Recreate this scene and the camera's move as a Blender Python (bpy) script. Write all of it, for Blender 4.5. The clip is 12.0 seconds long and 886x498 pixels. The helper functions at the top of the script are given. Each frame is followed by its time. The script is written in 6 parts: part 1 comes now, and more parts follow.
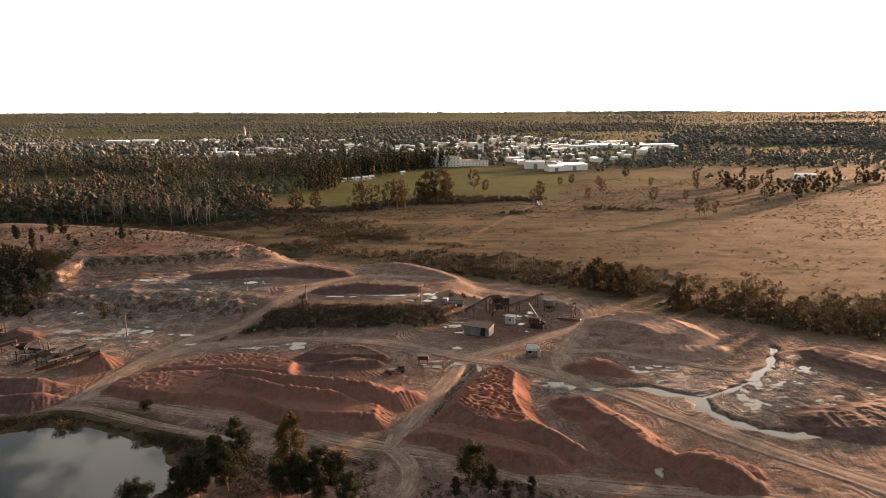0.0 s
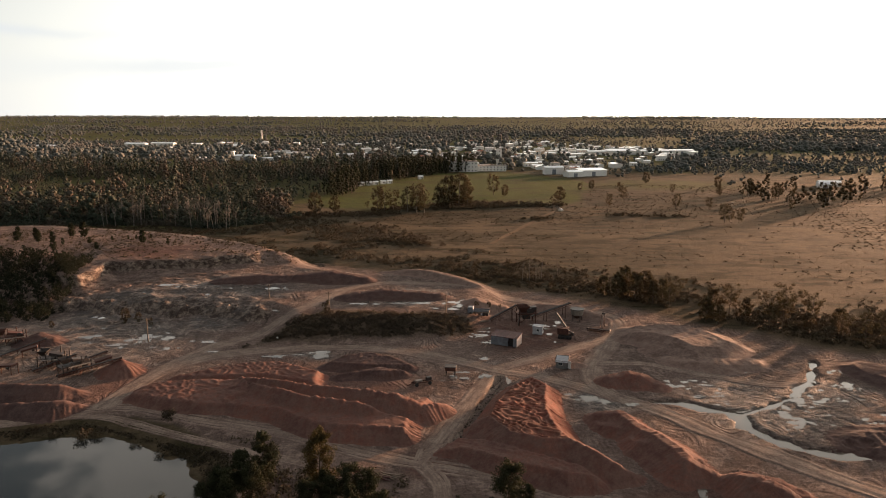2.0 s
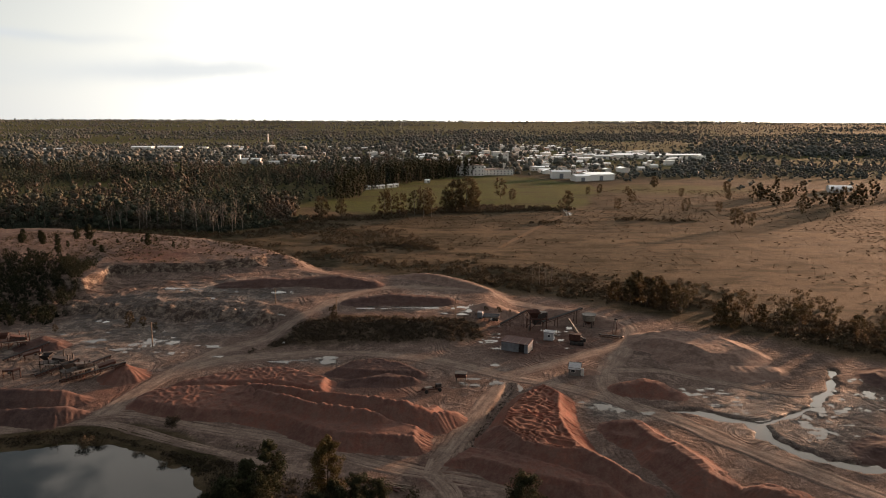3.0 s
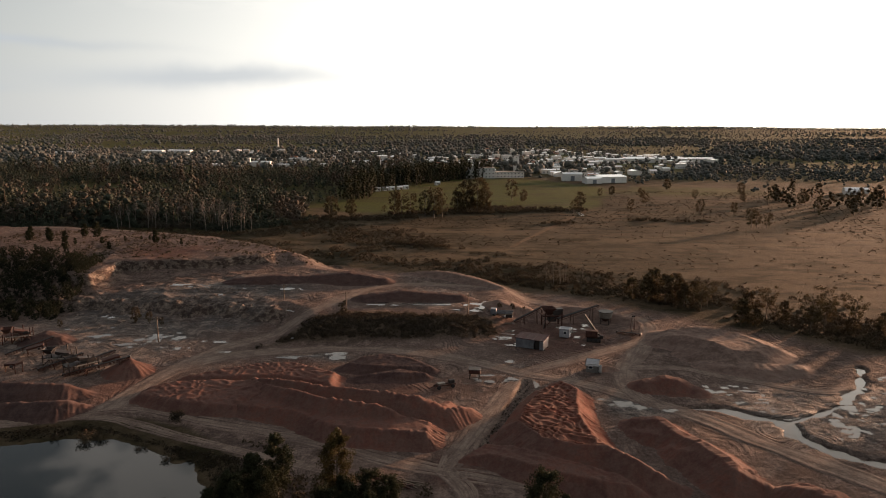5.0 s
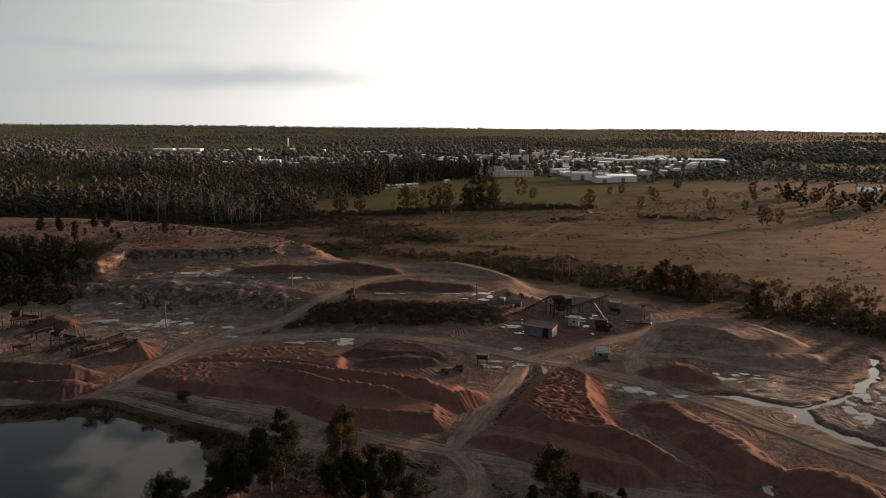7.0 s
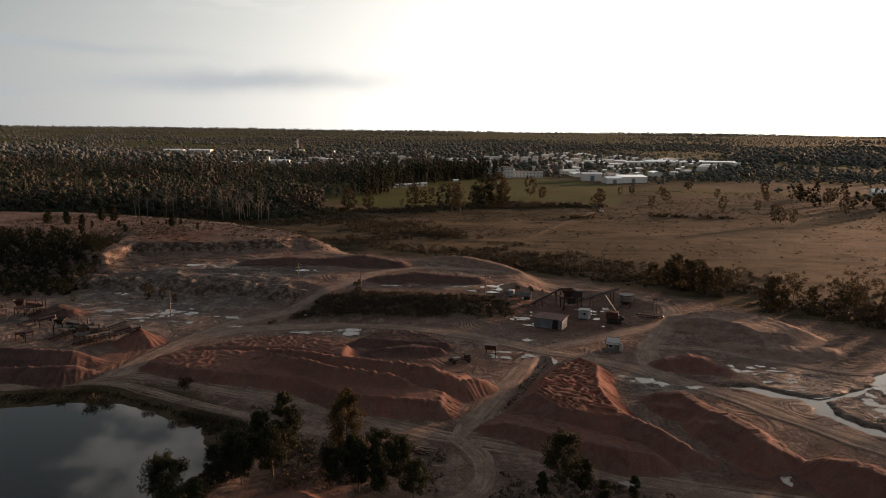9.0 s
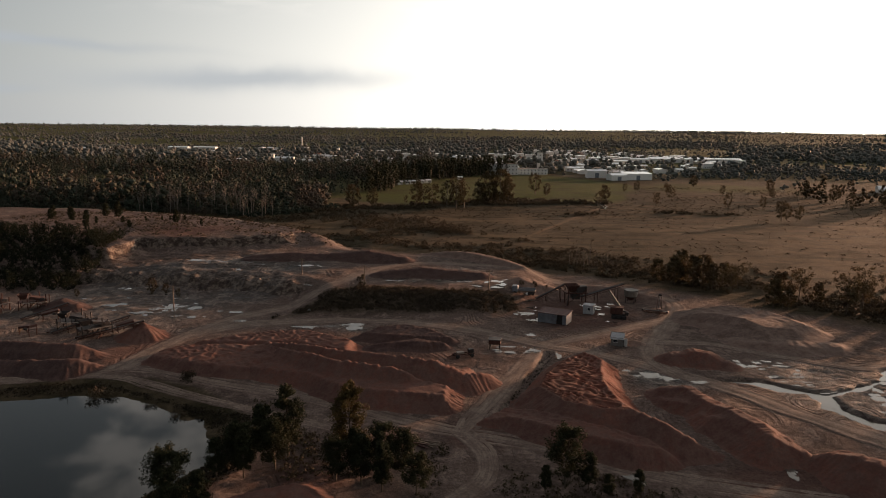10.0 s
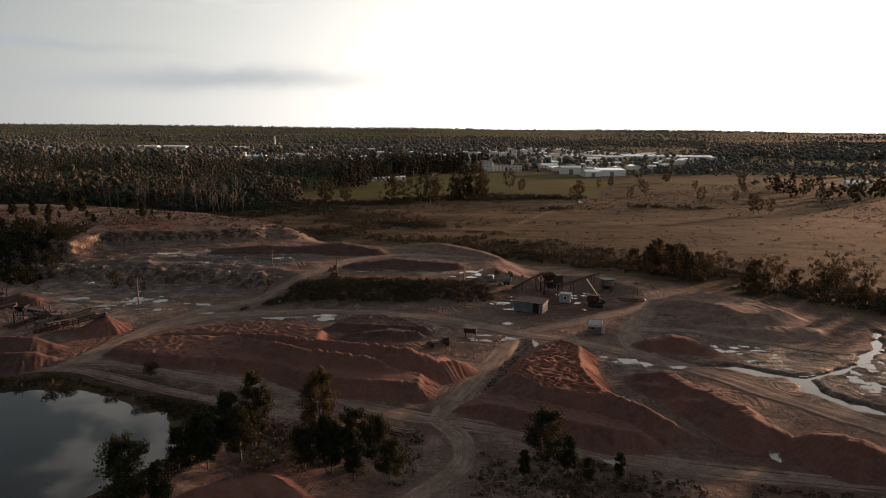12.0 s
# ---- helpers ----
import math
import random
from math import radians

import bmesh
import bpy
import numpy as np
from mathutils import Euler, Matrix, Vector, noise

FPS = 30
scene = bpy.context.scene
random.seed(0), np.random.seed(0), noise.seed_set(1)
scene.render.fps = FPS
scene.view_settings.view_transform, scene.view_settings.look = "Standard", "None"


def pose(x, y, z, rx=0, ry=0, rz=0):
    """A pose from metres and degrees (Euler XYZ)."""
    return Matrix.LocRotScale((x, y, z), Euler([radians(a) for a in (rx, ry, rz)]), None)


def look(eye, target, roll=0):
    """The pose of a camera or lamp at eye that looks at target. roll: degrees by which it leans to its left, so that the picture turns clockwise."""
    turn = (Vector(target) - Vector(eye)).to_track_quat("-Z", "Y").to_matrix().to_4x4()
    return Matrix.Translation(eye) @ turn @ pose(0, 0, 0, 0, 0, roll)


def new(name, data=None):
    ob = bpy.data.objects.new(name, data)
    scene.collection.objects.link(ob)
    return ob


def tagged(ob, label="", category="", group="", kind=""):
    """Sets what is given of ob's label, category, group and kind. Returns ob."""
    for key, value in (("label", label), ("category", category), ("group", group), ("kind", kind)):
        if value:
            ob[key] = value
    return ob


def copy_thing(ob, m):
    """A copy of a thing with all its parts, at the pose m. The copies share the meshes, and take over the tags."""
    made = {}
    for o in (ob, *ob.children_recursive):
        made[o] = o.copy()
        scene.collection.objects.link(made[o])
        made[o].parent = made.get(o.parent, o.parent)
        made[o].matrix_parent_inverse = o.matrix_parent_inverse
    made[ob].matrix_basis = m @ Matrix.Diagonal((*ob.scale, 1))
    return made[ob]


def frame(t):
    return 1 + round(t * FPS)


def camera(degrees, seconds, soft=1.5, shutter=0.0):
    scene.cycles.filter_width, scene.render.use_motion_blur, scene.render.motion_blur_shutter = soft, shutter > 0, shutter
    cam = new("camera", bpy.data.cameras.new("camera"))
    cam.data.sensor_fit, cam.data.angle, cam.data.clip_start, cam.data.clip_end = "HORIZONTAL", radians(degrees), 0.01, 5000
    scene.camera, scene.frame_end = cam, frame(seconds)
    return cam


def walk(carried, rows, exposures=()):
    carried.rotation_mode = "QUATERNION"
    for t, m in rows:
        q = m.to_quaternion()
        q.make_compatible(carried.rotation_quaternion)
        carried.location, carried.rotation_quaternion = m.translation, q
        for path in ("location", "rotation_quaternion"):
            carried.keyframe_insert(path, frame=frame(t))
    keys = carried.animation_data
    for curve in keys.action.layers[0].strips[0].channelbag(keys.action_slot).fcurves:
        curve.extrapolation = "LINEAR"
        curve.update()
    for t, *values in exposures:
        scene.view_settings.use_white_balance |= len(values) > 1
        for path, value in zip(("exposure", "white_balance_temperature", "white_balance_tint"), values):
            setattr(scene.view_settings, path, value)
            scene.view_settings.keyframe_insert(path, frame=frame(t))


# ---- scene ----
cam = camera(64.0, 12.0, 1.0)
PATH = [
    (0, (-0.227, -0.049, 59.974), (-0.229, 1.913, 59.586), -0.2),
    (0.5, (-1.136, 0.586, 60.043), (-1.148, 2.548, 59.656), -0.1),
    (1, (-2.109, 1.581, 59.98), (-2.132, 3.543, 59.597), -0.0),
    (1.5, (-3.008, 2.804, 59.928), (-3.039, 4.768, 59.549), 0.1),
    (2, (-3.772, 4.359, 59.978), (-3.813, 6.323, 59.602), 0.1),
    (2.5, (-4.394, 6.064, 59.632), (-4.443, 8.029, 59.261), 0.2),
    (3, (-5.005, 7.794, 59.185), (-5.061, 9.76, 58.821), 0.2),
    (5, (-6.058, 12.185, 55.194), (-6.14, 14.153, 54.846), 0.2),
    (5.5, (-6.155, 12.251, 54.273), (-6.242, 14.218, 53.927), 0.3),
    (6, (-6.024, 12.312, 53.174), (-6.118, 14.28, 52.83), 0.3),
    (6.5, (-6.065, 12.297, 52.215), (-6.165, 14.265, 51.873), 0.4),
    (7, (-5.994, 12.454, 51.185), (-6.101, 14.422, 50.843), 0.5),
    (9, (-5.944, 14.844, 47.333), (-6.076, 16.812, 47.001), 0.7),
    (9.5, (-5.858, 15.189, 46.96), (-5.997, 17.157, 46.627), 0.6),
    (10, (-5.834, 15.406, 46.422), (-5.978, 17.372, 46.084), 0.7),
    (10.5, (-5.822, 15.903, 45.701), (-5.973, 17.868, 45.361), 0.7),
    (11, (-5.736, 16.694, 44.771), (-5.894, 18.658, 44.432), 0.7),
    (11.5, (-5.771, 17.627, 43.875), (-5.934, 19.592, 43.538), 0.7),
    (11.6, (-5.761, 17.809, 43.714), (-5.910, 19.775, 43.377), 0.7),
    (11.7, (-5.750, 17.991, 43.552), (-5.879, 19.958, 43.215), 0.65),
    (11.8, (-5.740, 18.173, 43.391), (-5.838, 20.141, 43.054), 0.6),
    (11.9, (-5.729, 18.355, 43.230), (-5.812, 20.324, 42.893), 0.6),
    (12, (-5.718, 18.537, 43.068), (-5.792, 20.507, 42.731), 0.6),
]

EXPOSURES = [(0.0, 2.02, 7260, 10), (1.5, 1.64, 7060, 10), (2.5, 1.43, 6960, 10), (5.0, 1.01, 6760, 10), (6.0, 0.85, 6710, 10), (9.5, 0.72, 6710, 10), (12.0, 0.72, 6710, 10)]
walk(cam, [(t, look(eye, target, roll)) for t, eye, target, roll in PATH], EXPOSURES)

# ---- light ----
SUN_AZ, SUN_EL = 45.0, 5.0      # degrees to the right of the line of view (+y), above the horizon


def build_world():
    w = bpy.data.worlds.new("sky")
    scene.world = w
    w.use_nodes = True
    nt = w.node_tree
    nd, ln = nt.nodes, nt.links
    bg = nd["Background"]
    sky = nd.new("ShaderNodeTexSky")
    sky.sky_type = "NISHITA"
    sky.sun_disc = False
    sky.sun_elevation = radians(SUN_EL)
    sky.sun_rotation = radians(SUN_AZ)
    sky.air_density, sky.dust_density, sky.ozone_density = 1.0, 0.8, 1.5
    tc = nd.new("ShaderNodeTexCoord")
    sep = nd.new("ShaderNodeSeparateXYZ")
    ln.new(tc.outputs["Generated"], sep.inputs[0])

    def m(op, a, b=None, c=None):
        n = nd.new("ShaderNodeMath")
        n.operation = op
        for i, v in enumerate((a, b, c)):
            if v is None:
                continue
            if isinstance(v, (int, float)):
                n.inputs[i].default_value = v
            else:
                ln.new(v, n.inputs[i])
        return n.outputs[0]
    z = m("MAXIMUM", sep.outputs[2], 0.0)
    # cloud deck seen in perspective
    k = m("DIVIDE", 1.0, m("ADD", z, 0.10))
    comb = nd.new("ShaderNodeCombineXYZ")
    ln.new(m("MULTIPLY", sep.outputs[0], k), comb.inputs[0])
    ln.new(m("MULTIPLY", sep.outputs[1], k), comb.inputs[1])
    n1 = nd.new("ShaderNodeTexNoise")
    n1.inputs["Scale"].default_value, n1.inputs["Detail"].default_value, n1.inputs["Roughness"].default_value = 1.7, 7.0, 0.58
    ln.new(comb.outputs[0], n1.inputs["Vector"])
    puffs = nd.new("ShaderNodeMapRange")
    puffs.interpolation_type = "SMOOTHSTEP"
    ln.new(n1.outputs["Fac"], puffs.inputs[0])
    puffs.inputs[1].default_value, puffs.inputs[2].default_value = 0.50, 0.60
    high = nd.new("ShaderNodeMapRange")
    high.interpolation_type = "SMOOTHSTEP"
    ln.new(z, high.inputs[0])
    high.inputs[1].default_value, high.inputs[2].default_value = 0.13, 0.24
    puff = m("MULTIPLY", puffs.outputs[0], high.outputs[0])
    # two long grey streaks low over the horizon
    az = m("ARCTAN2", sep.outputs[0], sep.outputs[1])
    el = m("ARCSINE", sep.outputs[2])
    wob = nd.new("ShaderNodeTexNoise")
    wob.inputs["Scale"].default_value, wob.inputs["Detail"].default_value = 9.0, 4.0
    ln.new(tc.outputs["Generated"], wob.inputs["Vector"])
    wv = m("MULTIPLY", m("SUBTRACT", wob.outputs["Fac"], 0.5), 0.03)

    def streak(a0, da, e0, de, tilt):
        da_ = m("DIVIDE", m("SUBTRACT", az, a0), da)
        de_ = m("DIVIDE", m("SUBTRACT", m("SUBTRACT", m("ADD", el, wv), e0), m("MULTIPLY", m("SUBTRACT", az, a0), tilt)), de)
        return m("POWER", 2.718, m("MULTIPLY", -1.0, m("ADD", m("MULTIPLY", da_, da_), m("MULTIPLY", de_, de_))))
    s = m("ADD", streak(radians(-20), radians(11), radians(3.4), radians(0.8), 0.02),
          m("ADD", streak(radians(-35), radians(9), radians(5.6), radians(0.35), -0.03), streak(radians(-38), radians(4), radians(2.3), radians(0.35), 0.0)))
    mixg = nd.new("ShaderNodeMix")
    mixg.data_type = "RGBA"
    ln.new(m("MINIMUM", m("MULTIPLY", s, 0.8), 0.75), mixg.inputs["Factor"])
    # bright milky air low over the horizon
    mixh = nd.new("ShaderNodeMix")
    mixh.data_type = "RGBA"
    ln.new(m("MULTIPLY", m("POWER", 2.718, m("MULTIPLY", -1.0, m("POWER", m("DIVIDE", m("MAXIMUM", el, 0.0), 0.42), 1.5))), 0.9), mixh.inputs["Factor"])
    ln.new(sky.outputs[0], mixh.inputs["A"])
    sd = [math.sin(radians(SUN_AZ)) * math.cos(radians(SUN_EL)), math.cos(radians(SUN_AZ)) * math.cos(radians(SUN_EL)), math.sin(radians(SUN_EL))]
    toward = m("ADD", m("MULTIPLY", sep.outputs[0], sd[0]), m("ADD", m("MULTIPLY", sep.outputs[1], sd[1]), m("MULTIPLY", sep.outputs[2], sd[2])))
    near_sun = m("MAXIMUM", toward, 0.0)
    half = m("ADD", 0.5, m("MULTIPLY", toward, 0.5))
    gain = m("ADD", m("ADD", 0.13, m("MULTIPLY", m("MULTIPLY", half, half), 1.30)), m("MULTIPLY", m("POWER", near_sun, 3.0), 1.9))
    glow = nd.new("ShaderNodeVectorMath")
    glow.operation = "SCALE"
    tint = nd.new("ShaderNodeMix")
    tint.data_type = "RGBA"
    ln.new(m("MINIMUM", m("MAXIMUM", m("MULTIPLY", m("SUBTRACT", half, 0.55), 2.6), 0.0), 1.0), tint.inputs["Factor"])
    tint.inputs["A"].default_value, tint.inputs["B"].default_value = (10.5, 11.2, 11.8, 1), (12.6, 11.8, 10.7, 1)
    ln.new(tint.outputs["Result"], glow.inputs[0])
    ln.new(gain, glow.inputs["Scale"])
    ln.new(glow.outputs[0], mixh.inputs["B"])
    ln.new(mixh.outputs["Result"], mixg.inputs["A"])
    mixg.inputs["B"].default_value = (5.4, 5.9, 6.5, 1)
    mixp = nd.new("ShaderNodeMix")
    mixp.data_type = "RGBA"
    ln.new(m("MULTIPLY", puff, 0.4), mixp.inputs["Factor"])
    ln.new(mixg.outputs["Result"], mixp.inputs["A"])
    mixp.inputs["B"].default_value = (19.0, 17.6, 16.4, 1)
    ln.new(mixp.outputs["Result"], bg.inputs[0])
    bg.inputs[1].default_value = 0.05


build_world()
sun = new("sun", bpy.data.lights.new("sun", "SUN"))
sun.data.energy, sun.data.angle, sun.data.color = 5.8, radians(3.0), (1.0, 0.57, 0.36)
_d = Vector((math.sin(radians(SUN_AZ)) * math.cos(radians(SUN_EL)), math.cos(radians(SUN_AZ)) * math.cos(radians(SUN_EL)), math.sin(radians(SUN_EL))))
sun.matrix_world = look(_d * 300, (0, 0, 0))


# ---- materials ----
class Nodes:
    """A small builder for node materials."""

    def __init__(self, name):
        self.mat = bpy.data.materials.new(name)
        self.mat.use_nodes = True
        self.nt = self.mat.node_tree
        self.bsdf = self.nt.nodes["Principled BSDF"]
        self.pos = self.node("ShaderNodeNewGeometry").outputs["Position"]

    def node(self, kind):
        return self.nt.nodes.new(kind)

    def put(self, socket, v):
        if isinstance(v, (int, float)):
            socket.default_value = v
        elif isinstance(v, tuple):
            socket.default_value = (*v, 1.0) if len(v) == 3 and len(socket.default_value) == 4 else v
        else:
            self.nt.links.new(v, socket)

    def math(self, op, a, b=0.0):
        n = self.node("ShaderNodeMath")
        n.operation = op
        self.put(n.inputs[0], a), self.put(n.inputs[1], b)
        return n.outputs[0]

    def noise(self, scale, detail=5.0, rough=0.6, vec=None, stretch=None):
        n = self.node("ShaderNodeTexNoise")
        v = vec or self.pos
        if stretch:
            mp = self.node("ShaderNodeMapping")
            self.put(mp.inputs[0], v)
            mp.inputs["Scale"].default_value = stretch
            v = mp.outputs[0]
        self.put(n.inputs["Vector"], v)
        n.inputs["Scale"].default_value, n.inputs["Detail"].default_value, n.inputs["Roughness"].default_value = scale, detail, rough
        return n.outputs["Fac"]

    def ramp(self, v, lo, hi):
        n = self.node("ShaderNodeMapRange")
        n.interpolation_type = "SMOOTHSTEP"
        self.put(n.inputs[0], v)
        n.inputs[1].default_value, n.inputs[2].default_value = lo, hi
        return n.outputs[0]

    def mix(self, f, a, b, how="MIX"):
        n = self.node("ShaderNodeMix")
        n.data_type, n.blend_type = "RGBA", how
        self.put(n.inputs["Factor"], f), self.put(n.inputs["A"], a), self.put(n.inputs["B"], b)
        return n.outputs["Result"]

    def bump(self, h, strength=0.5, dist=0.1):
        n = self.node("ShaderNodeBump")
        n.inputs["Strength"].default_value, n.inputs["Distance"].default_value = strength, dist
        self.put(n.inputs["Height"], h)
        self.put(self.bsdf.inputs["Normal"], n.outputs[0])

    def done(self, color, rough=0.9, metal=0.0, spec=0.3):
        self.put(self.bsdf.inputs["Base Color"], color)
        self.put(self.bsdf.inputs["Roughness"], rough)
        self.put(self.bsdf.inputs["Metallic"], metal)
        self.put(self.bsdf.inputs["Specular IOR Level"], spec)
        return self.mat

    def attr(self, name):
        n = self.node("ShaderNodeAttribute")
        n.attribute_name = name
        return n

    def island(self):
        return self.node("ShaderNodeNewGeometry").outputs["Random Per Island"]


def soil(name, a, b, c, scale=0.35, spec=0.1):
    """Loose earth: two tones, patches, washed streaks, gravel grain."""
    n = Nodes(name)
    big = n.ramp(n.noise(scale * 0.3, 6), 0.40, 0.60)
    mid = n.ramp(n.noise(scale * 1.6, 8, 0.7), 0.36, 0.64)
    grain = n.noise(2.2, 8, 0.8)
    col = n.mix(mid, n.mix(big, a, b), c)
    col = n.mix(0.3, col, n.mix(n.ramp(grain, 0.34, 0.66), (0.5, 0.5, 0.5), (1.45, 1.45, 1.45)), "MULTIPLY")
    n.bump(n.math("ADD", n.math("MULTIPLY", grain, 0.4), n.math("MULTIPLY", mid, 0.2)), 0.7, 0.12)
    return n.done(col, 0.97, 0.0, spec)


def plain(name, color, rough=0.7, metal=0.0, vary=0.35, scale=2.0):
    """Paint, steel, wood or masonry with grime and a little wear."""
    n = Nodes(name)
    g = n.ramp(n.noise(scale, 6, 0.65), 0.3, 0.75)
    f = n.noise(scale * 9, 3)
    dark = tuple(v * (1 - vary) for v in color)
    col = n.mix(g, color, dark)
    n.bump(f, 0.15, 0.02)
    return n.done(col, rough, metal, 0.4)


def leaves(name, a, b, c, d=None, size=0.11, thin=0.2):
    n = Nodes(name)
    r = n.island()
    col = n.mix(r, a, b)
    tree = n.noise(size, 2, 0.5)
    col = n.mix(n.ramp(tree, 0.45, 0.62), col, c)
    col = n.mix(n.ramp(n.noise(size * 0.8, 2, 0.5, stretch=(1.3, 0.9, 0.4)), 0.56, 0.70), col, d or b)
    n.done(col, 0.8, 0.0, 0.08)
    tr = n.node("ShaderNodeBsdfTranslucent")
    n.put(tr.inputs[0], col)
    ms = n.node("ShaderNodeMixShader")
    ms.inputs[0].default_value = thin
    n.put(ms.inputs[1], n.bsdf.outputs[0]), n.put(ms.inputs[2], tr.outputs[0])
    n.put(n.nt.nodes["Material Output"].inputs[0], ms.outputs[0])
    return n.mat


def ground_material():
    n = Nodes("ground_soil_and_grass")
    z = n.attr("zone")
    sp = n.node("ShaderNodeSeparateColor")
    n.put(sp.inputs[0], z.outputs["Color"])
    quarry, mud, green = sp.outputs[0], sp.outputs[1], sp.outputs[2]
    red = z.outputs["Alpha"]
    big, mid = n.noise(0.03, 6), n.noise(0.35, 8, 0.72)
    grain = n.noise(1.4, 9, 0.85)
    tracks = n.noise(0.22, 9, 0.72)
    # wheel tracks: thin bands that follow one another in wide curves
    bend = n.noise(0.045, 2, 0.45)
    band = n.math("FRACT", n.math("MULTIPLY", bend, 26.0))
    line = n.ramp(n.math("ABSOLUTE", n.math("SUBTRACT", band, 0.5)), 0.14, 0.34)
    bend2 = n.noise(0.06, 2, 0.45, stretch=(-1.0, 0.7, 1.0))
    line2 = n.ramp(n.math("ABSOLUTE", n.math("SUBTRACT", n.math("FRACT", n.math("MULTIPLY", bend2, 22.0)), 0.5)), 0.16, 0.36)
    worn = n.ramp(n.noise(0.11, 4, 0.6), 0.42, 0.6)
    ruts = n.mix(worn, n.math("MULTIPLY", line, worn), n.math("MULTIPLY", line2, 0.8))
    # dry field
    dry = n.mix(n.ramp(mid, 0.35, 0.65), (0.081, 0.060, 0.038), (0.047, 0.038, 0.023))
    dry = n.mix(n.ramp(n.noise(0.012, 5), 0.42, 0.62), dry, (0.095, 0.069, 0.044))
    dry = n.mix(n.ramp(n.noise(0.06, 7, 0.75, stretch=(0.6, 1.3, 1)), 0.46, 0.60), dry, (0.031, 0.026, 0.014))
    grass = n.mix(n.ramp(mid, 0.35, 0.65), (0.075, 0.082, 0.023), (0.052, 0.06, 0.018))
    grass = n.mix(n.ramp(n.noise(0.03, 6, 0.7, stretch=(0.5, 1.6, 1)), 0.45, 0.65), grass, (0.052, 0.048, 0.02))
    field = n.mix(green, dry, grass)
    # quarry floor
    floor_ = n.mix(n.ramp(big, 0.4, 0.6), (0.133, 0.095, 0.080), (0.092, 0.066, 0.056))
    floor_ = n.mix(n.ramp(tracks, 0.46, 0.62), floor_, (0.200, 0.147, 0.122))
    floor_ = n.mix(n.math("MULTIPLY", ruts, 0.4), floor_, (0.085, 0.062, 0.055))
    wet = n.mix(n.ramp(tracks, 0.46, 0.56), (0.046, 0.037, 0.033), (0.170, 0.140, 0.122))
    wet = n.mix(n.math("MULTIPLY", ruts, 0.6), wet, (0.053, 0.040, 0.033))
    floor_ = n.mix(n.math("MULTIPLY", mud, 0.85), floor_, wet)
    floor_ = n.mix(red, floor_, n.mix(n.ramp(mid, 0.3, 0.7), (0.125, 0.065, 0.050), (0.083, 0.046, 0.039)))
    # cut banks show the layers of the subsoil; their dark tone also paints shade
    up = n.node("ShaderNodeSeparateXYZ")
    n.put(up.inputs[0], n.node("ShaderNodeNewGeometry").outputs["True Normal"])
    steep = n.ramp(up.outputs[2], 0.95, 0.80)
    layers = n.ramp(n.noise(0.5, 7, 0.75, stretch=(0.9, 0.5, 1.4)), 0.44, 0.58)
    floor_ = n.mix(steep, floor_, n.mix(layers, (0.060, 0.043, 0.036), (0.185, 0.145, 0.118)))
    col = n.mix(quarry, field, floor_)
    col = n.mix(0.75, col, n.mix(n.ramp(grain, 0.34, 0.66), (0.45, 0.45, 0.45), (1.4, 1.4, 1.4)), "MULTIPLY")
    n.bump(n.math("ADD", n.math("ADD", n.math("MULTIPLY", grain, 0.5), n.math("MULTIPLY", mid, 0.9)), n.math("MULTIPLY", ruts, n.math("MULTIPLY", quarry, 0.7))), 1.0, 0.26)
    rough = n.math("SUBTRACT", 0.97, n.math("MULTIPLY", n.math("MULTIPLY", mud, quarry), n.math("MULTIPLY", n.ramp(tracks, 0.5, 0.4), 0.3)))
    spec = n.math("ADD", 0.03, n.math("MULTIPLY", n.math("MULTIPLY", mud, quarry), 0.25))
    return n.done(col, rough, 0.0, spec)


def water_material():
    n = Nodes("still_water")
    h = n.noise(1.2, 3)
    n.bump(h, 0.02, 0.02)
    n.done((0.012, 0.014, 0.013), 0.03, 0.0, 0.5)
    n.bsdf.inputs["IOR"].default_value = 1.33
    return n.mat


def muddy_water():
    n = Nodes("muddy_puddle_water")
    n.bump(n.noise(2.0, 3), 0.02, 0.02)
    n.done((0.10, 0.080, 0.066), 0.10, 0.0, 0.42)
    n.bsdf.inputs["IOR"].default_value = 1.33
    return n.mat


GROUND, WATER, PUDDLE = ground_material(), water_material(), muddy_water()
RED = soil("red_gravel", (0.143, 0.063, 0.047), (0.097, 0.049, 0.040), (0.128, 0.073, 0.059))
FRESHRED = soil("fresh_red_gravel", (0.147, 0.052, 0.037), (0.104, 0.044, 0.031), (0.129, 0.063, 0.047))
DARKRED = soil("dark_red_gravel", (0.073, 0.041, 0.034), (0.053, 0.032, 0.029), (0.085, 0.054, 0.048))
BROWN = soil("brown_gravel", (0.147, 0.095, 0.077), (0.110, 0.073, 0.060), (0.192, 0.134, 0.110))


